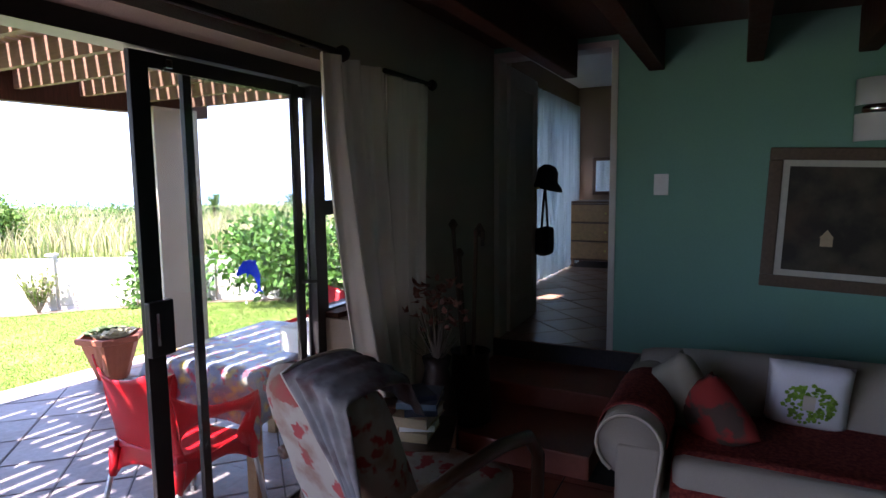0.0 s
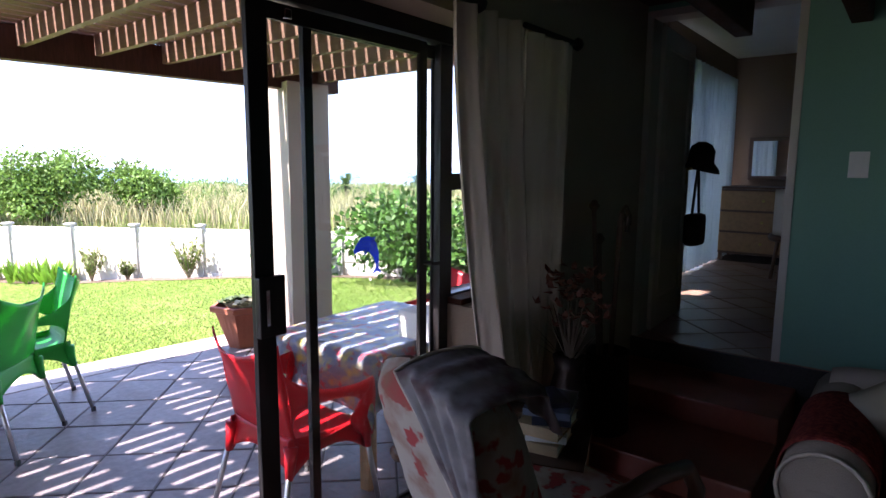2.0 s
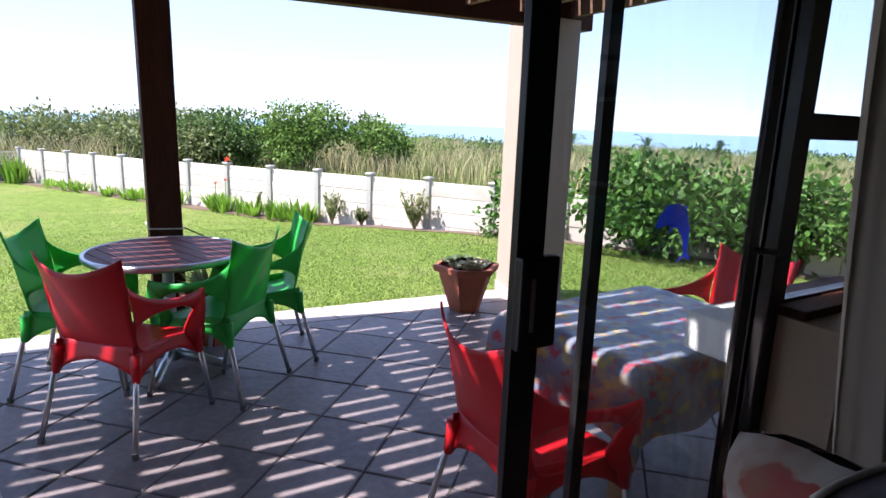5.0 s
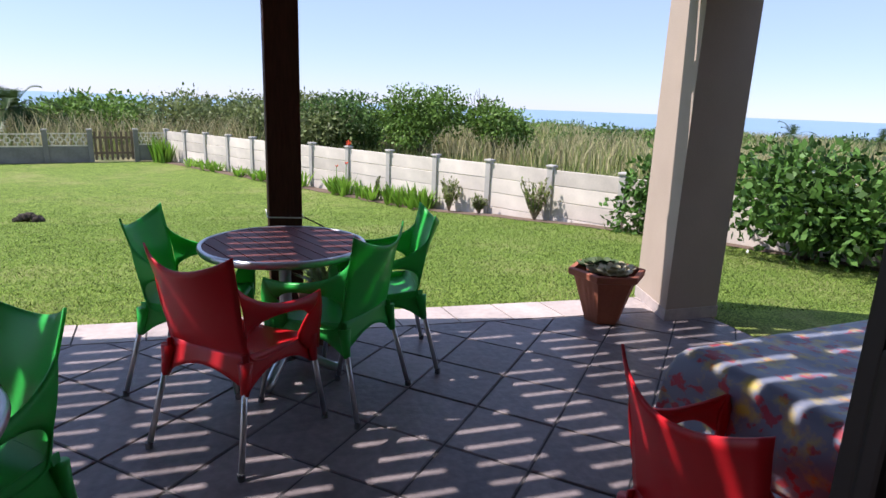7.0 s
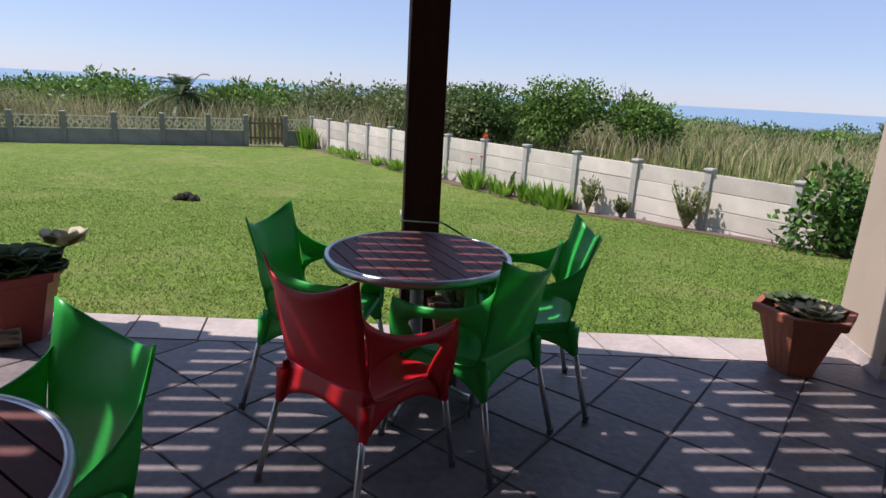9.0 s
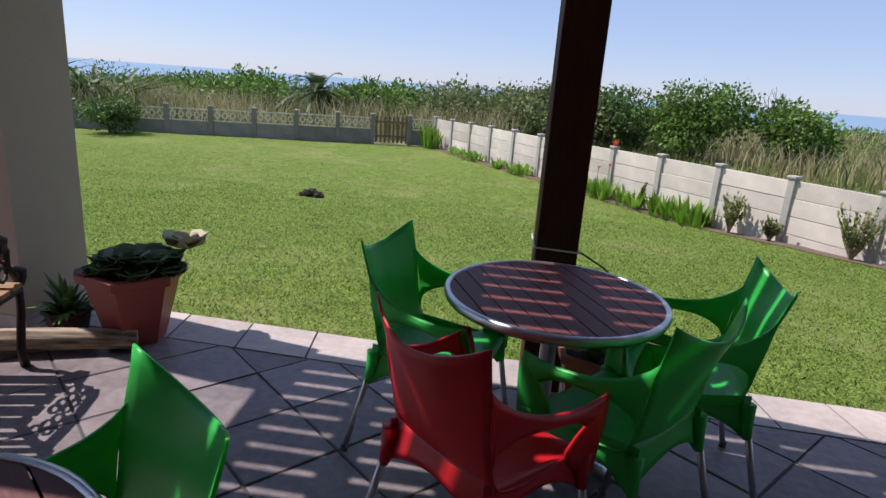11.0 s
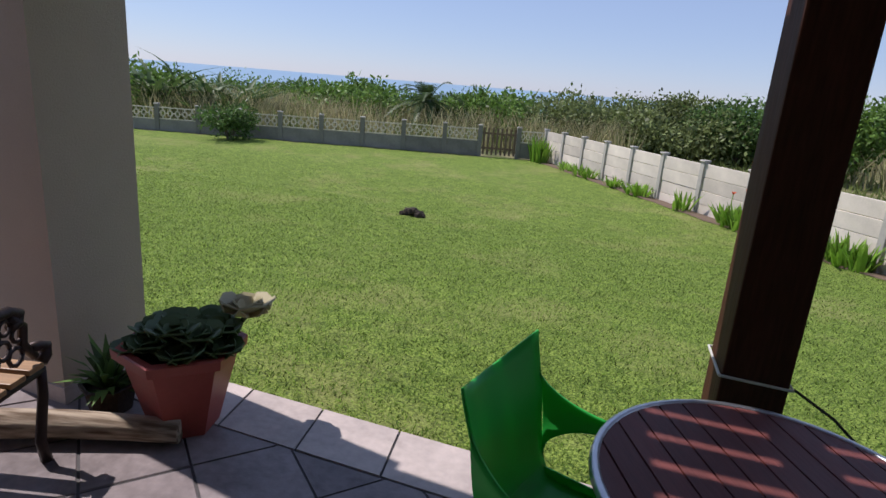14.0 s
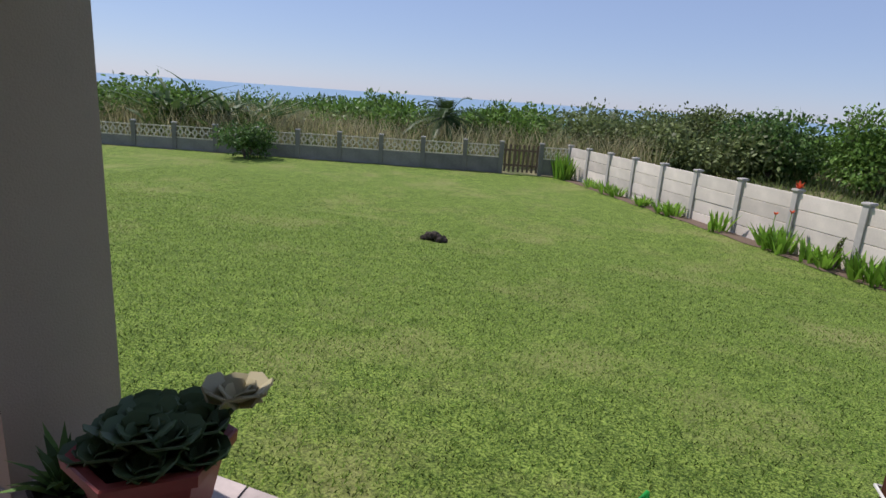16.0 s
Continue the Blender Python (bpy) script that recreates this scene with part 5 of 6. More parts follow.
def dry_shrub(k, off, h, w, n, seed, mat, label):
    rnd = random.Random(seed)
    p = on_wall(k, off)
    root = thing("dry_shrub", pose(p.x, p.y, lawn_height(p.x, p.y)), label, "garden plant", "plants along the wall")
    bm = bmesh.new()
    base, tips = [], []
    for _ in range(n):
        a, s = rnd.uniform(0, 6.28), rnd.uniform(0.2, 1.0)
        top = Vector((w * s * math.cos(a), w * s * math.sin(a), h * rnd.uniform(0.6, 1.05)))
        tube(bm, [(0, 0, 0), top * 0.5 + Vector((rnd.uniform(-0.04, 0.04), rnd.uniform(-0.04, 0.04), 0.05)), top], 0.008, 4, 0.003, cap=False)
        for j in range(16):
            b = top * rnd.uniform(0.35, 1.0)
            base.append(b)
            tips.append(b + Vector((rnd.uniform(-0.05, 0.05), rnd.uniform(-0.05, 0.05), rnd.uniform(0.0, 0.08))))
    part("branchwork", bm, M_LOG, root)
    leaf_mesh("leaves", mat, root, base, tips, [0.038] * len(base))
    return root


dry_shrub(0.08, 0.32, 0.78, 0.36, 40, 1, M_REEDGREEN, "thin upright half-dry shrub at the foot of the wall")
dry_shrub(1.55, 0.30, 0.70, 0.26, 36, 2, M_REEDGREEN, "thin grey-green shrub at the foot of the wall")
dry_shrub(1.02, 0.26, 0.40, 0.22, 26, 3, M_LEAFOLIVE, "small half-dead shrub at the foot of the wall")
dry_shrub(3.1, 0.26, 0.55, 0.10, 10, 4, M_LEAFOLIVE, "thin dry stalks at the foot of the wall")
of = on_wall(4)
orange = thing("potted_bloom", pose(of.x, of.y, WT(4) + 0.02), "tiny orange bloom on a wall post", "flower")
leaf_mesh("petals", M_FLOWER, orange, [(0, 0, 0)] * 12, [(0.09 * math.cos(a * 0.7), 0.09 * math.sin(a * 0.7), 0.05 + 0.05 * (a % 3)) for a in range(12)], [0.06] * 12)

# mole hill
mh = bmesh.new()
rm = random.Random(2)
for k in range(34):
    a, r = rm.uniform(0, 6.28), rm.uniform(0, 0.19)
    bmesh.ops.create_icosphere(mh, subdivisions=2, radius=rm.uniform(0.03, 0.07), matrix=Matrix.Translation((r * math.cos(a), r * 0.7 * math.sin(a), 0.11 * (1 - r / 0.2) + 0.015)))
for v in mh.verts:
    v.co += Vector(noise.noise_vector(v.co * 22)) * 0.02
mole = part("mole_hill", mh, M_MOUND)
mole.matrix_basis = pose(-3.80, 10.97, lawn_height(-3.80, 10.97))
tagged(mole, "heap of dark crumbly soil on the lawn", "mole hill")

# mown grass blades nearest the patio
rg = np.random.default_rng(71)
NG = 330000
gpx = rg.uniform(-13.0, 7.5, NG)
gpy = 3.2 + 14.0 * (1 - np.sqrt(1 - rg.random(NG)))
okg = [(x, y) for x, y in zip(gpx, gpy) if (y > patio_edge(x) + 0.012 and x < 2.74 or x > 2.76) and not beyond_wall(x, y + 0.5) and not (-3.65 < x < -3.05 and y < 4.12) and not (2.2 < x < 3.0 and y < 3.6)]
gp = np.array([(x, y, lawn_height(x, y) - 0.004) for x, y in okg])
blades("lawn_grass", gp, 0.024, 0.0075, M_BLADE, 36, "short mown lawn grass", 1.3, category="grass")


# ---- indoors ----
def curtain(name, x0t, x1t, x0b, x1b, y, zt, zb, folds, mat, label, amp=0.045, sweep=0.0):
    def f(u, v):
        e = v ** 1.5
        xa, xb = x0t + (x0b - x0t) * e, x1t + (x1b - x1t) * e
        x = xa + (xb - xa) * u
        return (x, y + amp * (0.5 + 0.5 * v) * (math.sin(2 * math.pi * folds * u + 1.3 * math.sin(5 * u + 0.6 * v)) + 0.35 * math.sin(4.7 * math.pi * folds * u + 2.0 * v)) - sweep * v * v, zt + (zb - zt) * v)
    ob = part(name, sheet(bmesh.new(), f, int(folds * 22), 24), mat, smooth=True)
    return tagged(ob, label, "curtain", "curtains by the sliding door")


curtain("curtain", 0.645, 1.12, 0.98, 1.27, -0.150, 2.155, 0.40, 3.6, M_LINEN, "cream linen curtain drawn aside beside the sliding door")
curtain("curtain", 1.12, 1.55, 1.19, 1.42, -0.15, 2.14, 0.42, 2.6, M_LINEN, "cream linen curtain panel hanging beside the window", 0.035)
rod = thing("curtain_rod", pose(0, 0, 0), "dark metal curtain rod with ball ends above the door", "curtain rod")
part("rod", tube(bmesh.new(), [(-2.1, -0.145, 2.172), (0.765, -0.145, 2.172)], 0.014, 10), M_IRON, rod)
part("finial", lathe(bmesh.new(), [(0.004, -0.035), (0.026, -0.022), (0.034, 0.0), (0.026, 0.022), (0.004, 0.035)], 14, pose(0.782, -0.145, 2.172)), M_IRON, rod, smooth=True)
part("bracket", tube(bmesh.new(), [(0.60, -0.145, 2.172), (0.60, -0.078, 2.18)], 0.010, 8), M_IRON, rod)
rod2 = thing("curtain_rod", pose(0, 0, 0), "short dark curtain rod over the side window", "curtain rod")
part("rod", tube(bmesh.new(), [(1.10, -0.15, 2.155), (1.56, -0.15, 2.155)], 0.012, 10), M_IRON, rod2)
part("finial", lathe(bmesh.new(), [(0.004, -0.03), (0.022, -0.018), (0.028, 0.0), (0.022, 0.018), (0.004, 0.03)], 14, pose(1.575, -0.15, 2.155)), M_IRON, rod2, smooth=True)
part("bracket", tube(bmesh.new(), [(1.52, -0.15, 2.155), (1.52, -0.078, 2.16)], 0.010, 8), M_IRON, rod2)

# armchair with a flowered cover and a cloth thrown over its back
ac = thing("armchair", pose(*ARMCHAIR), "armchair with flowered cream upholstery and bent dark wooden arms", "armchair")


def ac_back(s):
    def f(u, v):
        a = 2 * u - 1
        w = 0.255 * (1 - 0.10 * v)
        x = w * (abs(a) ** 0.85) * math.copysign(1, a)
        lift = 0.05 * (1 - abs(a) ** 2.6)
        z = 0.30 + (0.59 + lift) * v
        return (x, -0.22 - 0.22 * v + s * (0.10 * (1 - abs(a) ** 6) * (1 - (2 * v - 1) ** 8) + 0.012), z)
    return f


bm = bmesh.new()
sheet(bm, ac_back(1), 22, 18)
sheet(bm, ac_back(-1), 22, 18)
bmesh.ops.remove_doubles(bm, verts=bm.verts, dist=0.026)
part("backrest", bm, M_FLORAL, ac, "flowered cream padded back", smooth=True)
part("seat", one_box(-0.25, 0.25, -0.27, 0.32, 0.26, 0.40, bevel=0.045), M_FLORAL, ac, smooth=True)
for sx in (-1, 1):
    part("armrest", tube(bmesh.new(), [(sx * 0.30, -0.36, 0.55), (sx * 0.31, -0.15, 0.575), (sx * 0.315, 0.12, 0.575), (sx * 0.31, 0.30, 0.54), (sx * 0.305, 0.385, 0.44), (sx * 0.30, 0.39, 0.28), (sx * 0.295, 0.37, 0.0)], 0.026, 10), M_ARMWOOD, ac, "bent dark wood arm", smooth=True)
    part("leg", tube(bmesh.new(), [(sx * 0.28, -0.24, 0.5), (sx * 0.29, -0.32, 0.2), (sx * 0.29, -0.38, 0.0)], 0.024, 8), M_ARMWOOD, ac)
    part("rail", one_box(sx * 0.285 - 0.015, sx * 0.285 + 0.015, -0.30, 0.36, 0.20, 0.26), M_ARMWOOD, ac)


def drape(u, v):
    x = 0.01 + 0.252 * u
    lift = 0.05 * (1 - abs(x / 0.26) ** 2.6) if abs(x) < 0.26 else 0
    top = 0.905 + lift
    k = (v - 0.60)
    wob = 0.008 * math.sin(23 * u + 9 * v) + 0.008 * noise.noise(Vector((u * 6, v * 6, 2)))
    if abs(k) < 0.12:
        a = (k / 0.12) * math.pi / 2
        return (x, -0.43 + 0.125 * math.sin(a) + wob * 0.3, top + 0.02 * math.cos(a) + wob * 0.5)
    dn = abs(k) - 0.12
    if k > 0:
        return (x, -0.30 + 0.16 * dn + 0.01 + wob, top - 0.42 * dn)
    return (x + 0.22 * dn * (1 - u), -0.556 + 0.22 * dn - 0.01 + wob, top - 0.95 * dn * (0.75 + 0.3 * u))


dr = part("throw_cloth", sheet(bmesh.new(), drape, 30, 44, 0.004), M_CLOTHGREY, smooth=True)
dr.matrix_basis = pose(*ARMCHAIR)
part("hem", tube(bmesh.new(), [Vector(drape(0.0, k / 40)) + Vector((-0.002, 0, 0.004)) for k in range(41)], 0.005, 6), M_PIPING, dr, "cream hem", smooth=True)
tagged(dr, "creased grey-blue cloth thrown over the armchair's back", "cloth")

# stool with a stack of books
st = thing("side_table", pose(0.90, -0.42, FLOOR, 0, 0, 20), "small dark slatted side table by the armchair", "side table")
part("tabletop", one_box(-0.19, 0.19, -0.15, 0.15, 0.385, 0.405), M_ARMWOOD, st)
for sx in (-1, 1):
    for sy in (-1, 1):
        part("leg", one_box(sx * 0.17 - 0.014, sx * 0.17 + 0.014, sy * 0.13 - 0.014, sy * 0.13 + 0.014, 0, 0.385), M_BENCHWOOD, st)
for k in range(6):
    part("slat", one_box(-0.155 + 0.05 * k, -0.125 + 0.05 * k, -0.145, -0.135, 0.08, 0.26), M_PLASTICW, st)
zb = FLOOR + 0.405
for k, (w, d, h, mat, turn, txt) in enumerate(((0.22, 0.16, 0.040, M_BOOKTAN, 12, "tan"), (0.21, 0.15, 0.028, M_PLASTICW, 25, "white"), (0.23, 0.16, 0.042, M_BOOKTAN, 8, "tan"), (0.20, 0.14, 0.030, M_BOOKDARK, 30, "black"), (0.24, 0.17, 0.026, M_BOOKBLUE, 18, "blue-grey"), (0.17, 0.12, 0.020, M_BOOKDARK, 48, "dark"))):
    bk = thing("book", pose(0.89 + 0.012 * math.sin(k * 2), -0.42 + 0.012 * math.cos(k), zb, 0, 0, turn), "closed %s paperback book lying in a stack" % txt, "book", "stack of books")
    cv = bmesh.new()
    box(cv, -w / 2, w / 2, -d / 2, d / 2, 0, 0.003)
    box(cv, -w / 2, w / 2, -d / 2, d / 2, h - 0.003, h)
    box(cv, -w / 2, -w / 2 + 0.003, -d / 2, d / 2, 0.003, h - 0.003)
    part("cover", cv, mat, bk)
    part("page_block", one_box(-w / 2 + 0.004, w / 2 - 0.006, -d / 2 + 0.005, d / 2 - 0.005, 0.0035, h - 0.0035), M_PAPER, bk)
    zb += h + 0.001

# sofa under the picture
so = thing("sofa", pose(1.88, -1.20, FLOOR, 0, 0, 0), "taupe fabric sofa with rolled arms and cream piping", "sofa")
SL = 2.1
part("base", one_box(-0.86, -0.02, -SL + 0.06, -0.06, 0.05, 0.30, bevel=0.03), M_SOFA, so, smooth=True)


def sofa_back(u, v):
    y = -0.04 - (SL - 0.08) * u
    hump = 0.05 * math.sin(math.pi * min(1, u * 1.0)) ** 0.5
    top = 0.66 + hump
    a = v * math.pi
    z = 0.28 + (top - 0.28) * math.sin(a) ** 0.5 if 0 < v < 1 else 0.28
    return (-0.16 + 0.13 * math.cos(a), y, z)


part("backrest", sheet(bmesh.new(), sofa_back, 40, 18), M_SOFA, so, smooth=True)
for k in range(2):
    part("seat_cushion", one_box(-0.86, -0.26, -SL / 2 - (SL / 2 - 0.24) * k + 0.004, -0.24 - (SL / 2 - 0.24) * k - 0.004, 0.30, 0.44, bevel=0.045), M_SOFA, so, smooth=True)
for yc in (-0.10, -SL + 0.10):
    am = bmesh.new()
    tube(am, [(-0.93, yc, 0.49), (-0.6, yc, 0.505), (-0.3, yc, 0.51), (-0.05, yc, 0.51)], 0.125, 20, 0.125)
    s_ = 1 if yc > -1 else -1
    ya, yb = sorted((yc - s_ * 0.118, yc + s_ * 0.05))
    box(am, -0.934, -0.04, ya, yb, 0.05, 0.50, bevel=0.018)
    a_ = part("arm", am, M_SOFA, so, "rolled arm", smooth=True)
    part("piping", tube(bmesh.new(), [(-0.935, yc + s_ * 0.122 * math.cos(t * 0.32 - 1.02), 0.492 + 0.122 * math.sin(t * 0.32 - 1.02)) for t in range(14)] + [(-0.938, yc - s_ * (0.118 - 0.02 * math.sin(3 * w)), 0.45 - 0.4 * w) for w in (0.0, 0.25, 0.5, 0.75, 1.0)], 0.007, 6), M_PIPING, a_, "cream piping", smooth=True)


def throw(u, v):
    a = -0.5 + 3.9 * v
    return (-0.86 + 0.50 * u + 0.01 * math.sin(9 * v), -0.10 + 0.135 * math.cos(a), 0.503 + 0.135 * math.sin(a))


tw2 = part("arm_throw", sheet(bmesh.new(), throw, 12, 24, 0.006), M_THROW, smooth=True)
tw2.matrix_basis = so.matrix_basis.copy()
tagged(tw2, "dark red woven throw over the sofa arm", "throw")
sc = part("seat_throw", sheet(bmesh.new(), lambda u, v: (-0.885 + 0.62 * u, -0.245 - 1.61 * v, 0.448 + 0.008 * noise.noise(Vector((u * 5, v * 12, 4))) - (0.24 * max(0, 0.1 - u) / 0.1)), 14, 40, 0.006), M_THROW, smooth=True)
sc.matrix_basis = so.matrix_basis.copy()
tagged(sc, "dark red throw spread over the sofa seat", "throw")


def cush(x, y, z, rz, tilt, roll, mat, label, w=0.42):
    ob = part("cushion", cushion(bmesh.new(), w, w, 0.15), mat, smooth=True)
    ob.matrix_basis = pose(x, y, z, 0, 0, rz) @ pose(0, 0, 0, tilt, roll, 0)
    return tagged(ob, label, "cushion", "cushions on the sofa")


cush(1.40, -1.45, 0.70, 40, -14, 34, M_CUSHGREY, "olive-grey cushion leaning on the sofa arm", 0.33)
cush(1.30, -1.58, 0.67, 42, -18, 36, M_CUSHRED, "red patterned cushion leaning on another", 0.30)
wc = cush(1.55, -1.93, 0.73, 90, -16, -2, M_CUSHWHITE, "white cushion printed with a house in a garden ring", 0.31)
# printed garden scene on the white cushion
pr = bmesh.new()
for k in range(190):
    a, r = rt.uniform(0, 6.28), 0.095 * math.sqrt(rt.random())
    bmesh.ops.create_circle(pr, cap_ends=True, segments=6, radius=rt.uniform(0.005, 0.011), matrix=pose(r * math.cos(a), 0.077 - 0.5 * r * r, r * math.sin(a), 90))
part("print", pr, M_LILY, wc, "printed ring of green garden")
part("printed_house", one_box(-0.022, 0.022, 0.070, 0.079, -0.025, 0.045), M_LINEN, wc)

# picture, switch and wall lamp on the green wall
pic = thing("framed_painting", pose(GREEN_X - 0.002, -1.775, 1.42, 2.2, 0, 0), "dark landscape painting of a white cottage in a heavy brown frame", "painting")
PW, PH = 0.98, 0.80
fb = bmesh.new()
for y0, y1, z0, z1 in ((-PW, 0, -PH / 2, -PH / 2 + 0.07), (-PW, 0, PH / 2 - 0.07, PH / 2), (-0.07, 0, -PH / 2 + 0.07, PH / 2 - 0.07), (-PW, -PW + 0.07, -PH / 2 + 0.07, PH / 2 - 0.07)):
    box(fb, -0.04, 0.0, y0, y1, z0, z1, bevel=0.008)
part("frame", fb, M_FRAME, pic)
lb = bmesh.new()
for y0, y1, z0, z1 in ((-PW + 0.07, -0.07, -PH / 2 + 0.07, -PH / 2 + 0.105), (-PW + 0.07, -0.07, PH / 2 - 0.105, PH / 2 - 0.07), (-0.105, -0.07, -PH / 2 + 0.105, PH / 2 - 0.105), (-PW + 0.07, -PW + 0.105, -PH / 2 + 0.105, PH / 2 - 0.105)):
    box(lb, -0.028, -0.004, y0, y1, z0, z1)
part("liner", lb, M_LINER, pic, "cream inner frame")
part("canvas", one_box(-0.02, -0.006, -PW + 0.105, -0.105, -PH / 2 + 0.105, PH / 2 - 0.105), M_PAINTING, pic)
hb = bmesh.new()
box(hb, -0.0225, -0.0195, -0.345, -0.285, -0.15, -0.10)
vs = [hb.verts.new((-0.022, y, z)) for y, z in ((-0.35, -0.10), (-0.28, -0.10), (-0.315, -0.055))]
hb.faces.new(vs)
part("painted_cottage", hb, M_BOOKTAN, pic, "small painted white cottage")
sw = thing("light_switch", pose(GREEN_X - 0.001, -1.2, 1.613), "white plastic double light switch", "light switch")
part("plate", one_box(-0.009, 0, -0.043, 0.043, -0.066, 0.066, bevel=0.003), M_PLASTICW, sw)
for z in (-0.02, 0.02):
    part("rocker", one_box(-0.013, -0.009, -0.009, 0.009, z - 0.012, z + 0.012, bevel=0.001), M_PLASTICW, sw)
wl = thing("wall_lamp", pose(GREEN_X - 0.003, -2.30, 2.0), "unlit white glass wall lamp with a chrome band", "wall lamp")
hw = bmesh.new()
sheet(hw, lambda u, v: (-0.11 * math.sin(math.pi * u), 0.12 * math.cos(math.pi * u), -0.165 + 0.33 * v), 16, 2, 0.004)
part("shade", hw, M_PLASTICW, wl, smooth=True)
part("band", sheet(bmesh.new(), lambda u, v: (-0.114 * math.sin(math.pi * u), 0.123 * math.cos(math.pi * u), -0.02 + 0.045 * v), 16, 1, 0.003), M_CHROME, wl, "chrome band", smooth=True)

# door leaf standing open into the raised room
dl_ = thing("panelled_door", pose(GREEN_X + 0.145, -0.128, LANDING + 0.01, 0, 0, 2.5), "cream panelled door standing open into the raised room", "door")
lf = bmesh.new()
W_, H_ = 0.74, 1.93
for x0, x1, z0, z1 in ((0, 0.11, 0, H_), (W_ - 0.11, W_, 0, H_), (0.11, W_ - 0.11, 0, 0.20), (0.11, W_ - 0.11, 0.78, 0.93), (0.11, W_ - 0.11, H_ - 0.12, H_)):
    box(lf, x0, x1, -0.02, 0.02, z0, z1, bevel=0.004)
part("leaf", lf, M_DOORPAINT, dl_)
for z0, z1 in ((0.20, 0.78), (0.93, H_ - 0.12)):
    pb = bmesh.new()
    box(pb, 0.11, W_ - 0.11, -0.008, 0.008, z0, z1)
    box(pb, 0.15, W_ - 0.15, -0.014, 0.014, z0 + 0.04, z1 - 0.04, bevel=0.005)
    part("panel", pb, M_DOORPAINT, dl_)
hd_ = part("handle", tube(bmesh.new(), [(W_ - 0.055, -0.02, 1.06), (W_ - 0.055, -0.06, 1.06), (W_ - 0.16, -0.065, 1.06)], 0.010, 8), M_BRASS, dl_, "brass lever handle", smooth=True)
part("plate", one_box(W_ - 0.075, W_ - 0.035, -0.026, -0.02, 0.95, 1.13), M_BRASS, hd_)

# hat and bag on the door edge
hat = part("sun_hat", lathe(bmesh.new(), [(0.16, 0.0), (0.15, 0.025), (0.10, 0.07), (0.085, 0.15), (0.05, 0.19), (0.01, 0.20)], 20), M_BLACK, smooth=True)
hat.matrix_basis = pose(GREEN_X + 0.93, -0.16, LANDING + 1.07, 15, 0, 0)
tagged(hat, "black cloth hat hung on the door", "hat")
bag = thing("shoulder_bag", pose(GREEN_X + 0.93, -0.17, LANDING + 0.50), "black shoulder bag hung on the open door", "bag")
part("body", one_box(-0.11, 0.11, -0.06, 0.06, 0, 0.24, bevel=0.04), M_BLACK, bag, smooth=True)
part("strap", tube(bmesh.new(), [(-0.09, 0, 0.22), (-0.04, 0, 0.45), (0.0, 0, 0.60), (0.04, 0, 0.45), (0.09, 0, 0.22)], 0.010, 6), M_BLACK, bag)

curt2 = curtain("curtain", 4.32, 6.85, 4.32, 6.85, 0.36, 2.66, LANDING + 0.02, 17, M_LACE, "pale blue patterned curtain across the window of the raised room", 0.03)
tagged(curt2, group="curtains of the raised room")
mir = thing("dressing_mirror", pose(7.09, -0.05, 1.72), "arched mirror on the end wall of the raised room", "mirror")
part("frame", one_box(-0.035, 0.0, -0.26, 0.26, -0.26, 0.26, bevel=0.015), M_ARMWOOD, mir)
part("glass", one_box(-0.040, -0.0355, -0.21, 0.21, -0.21, 0.21), M_MIRROR, mir, "silvered mirror glass")
chst = thing("chest_of_drawers", pose(6.78, -0.10, LANDING), "brown wooden chest of drawers under the mirror", "cupboard")
part("carcass", one_box(-0.28, 0.28, -0.5, 0.5, 0.08, 0.84, bevel=0.01), M_ARMWOOD, chst)
part("top", one_box(-0.30, 0.30, -0.53, 0.53, 0.842, 0.87, bevel=0.006), M_ARMWOOD, chst)
for k in range(3):
    d_ = part("drawer", one_box(-0.297, -0.282, -0.46, 0.46, 0.11 + 0.245 * k, 0.33 + 0.245 * k, bevel=0.004), M_BENCHWOOD, chst)
    part("knob", lathe(bmesh.new(), [(0.008, 0), (0.016, 0.012), (0.004, 0.02)], 10, pose(-0.298, 0, 0.22 + 0.245 * k, 0, -90)), M_BRASS, d_)
for x in (-0.24, 0.24):
    for y in (-0.45, 0.45):
        part("leg", one_box(x - 0.03, x + 0.03, y - 0.03, y + 0.03, 0, 0.08), M_ARMWOOD, chst)
bc = thing("wicker_chair", pose(5.35, -0.62, LANDING, 0, 0, 200), "dark curved chair with a pale cloth in the raised room", "chair")
part("seat", lathe(bmesh.new(), [(0.24, 0.40), (0.26, 0.43), (0.24, 0.46)], 20), M_ARMWOOD, bc, smooth=True)
part("backrest", sheet(bmesh.new(), lambda u, v: (0.26 * math.cos(math.pi * u), -0.22 * math.sin(math.pi * u), 0.46 + 0.42 * v), 16, 6, 0.012), M_LINEN, bc, smooth=True)
for k in range(4):
    a = math.radians(45 + 90 * k)
    part("leg", tube(bmesh.new(), [(0.2 * math.cos(a), 0.2 * math.sin(a), 0.41), (0.25 * math.cos(a), 0.25 * math.sin(a), 0)], 0.018, 8), M_ARMWOOD, bc)

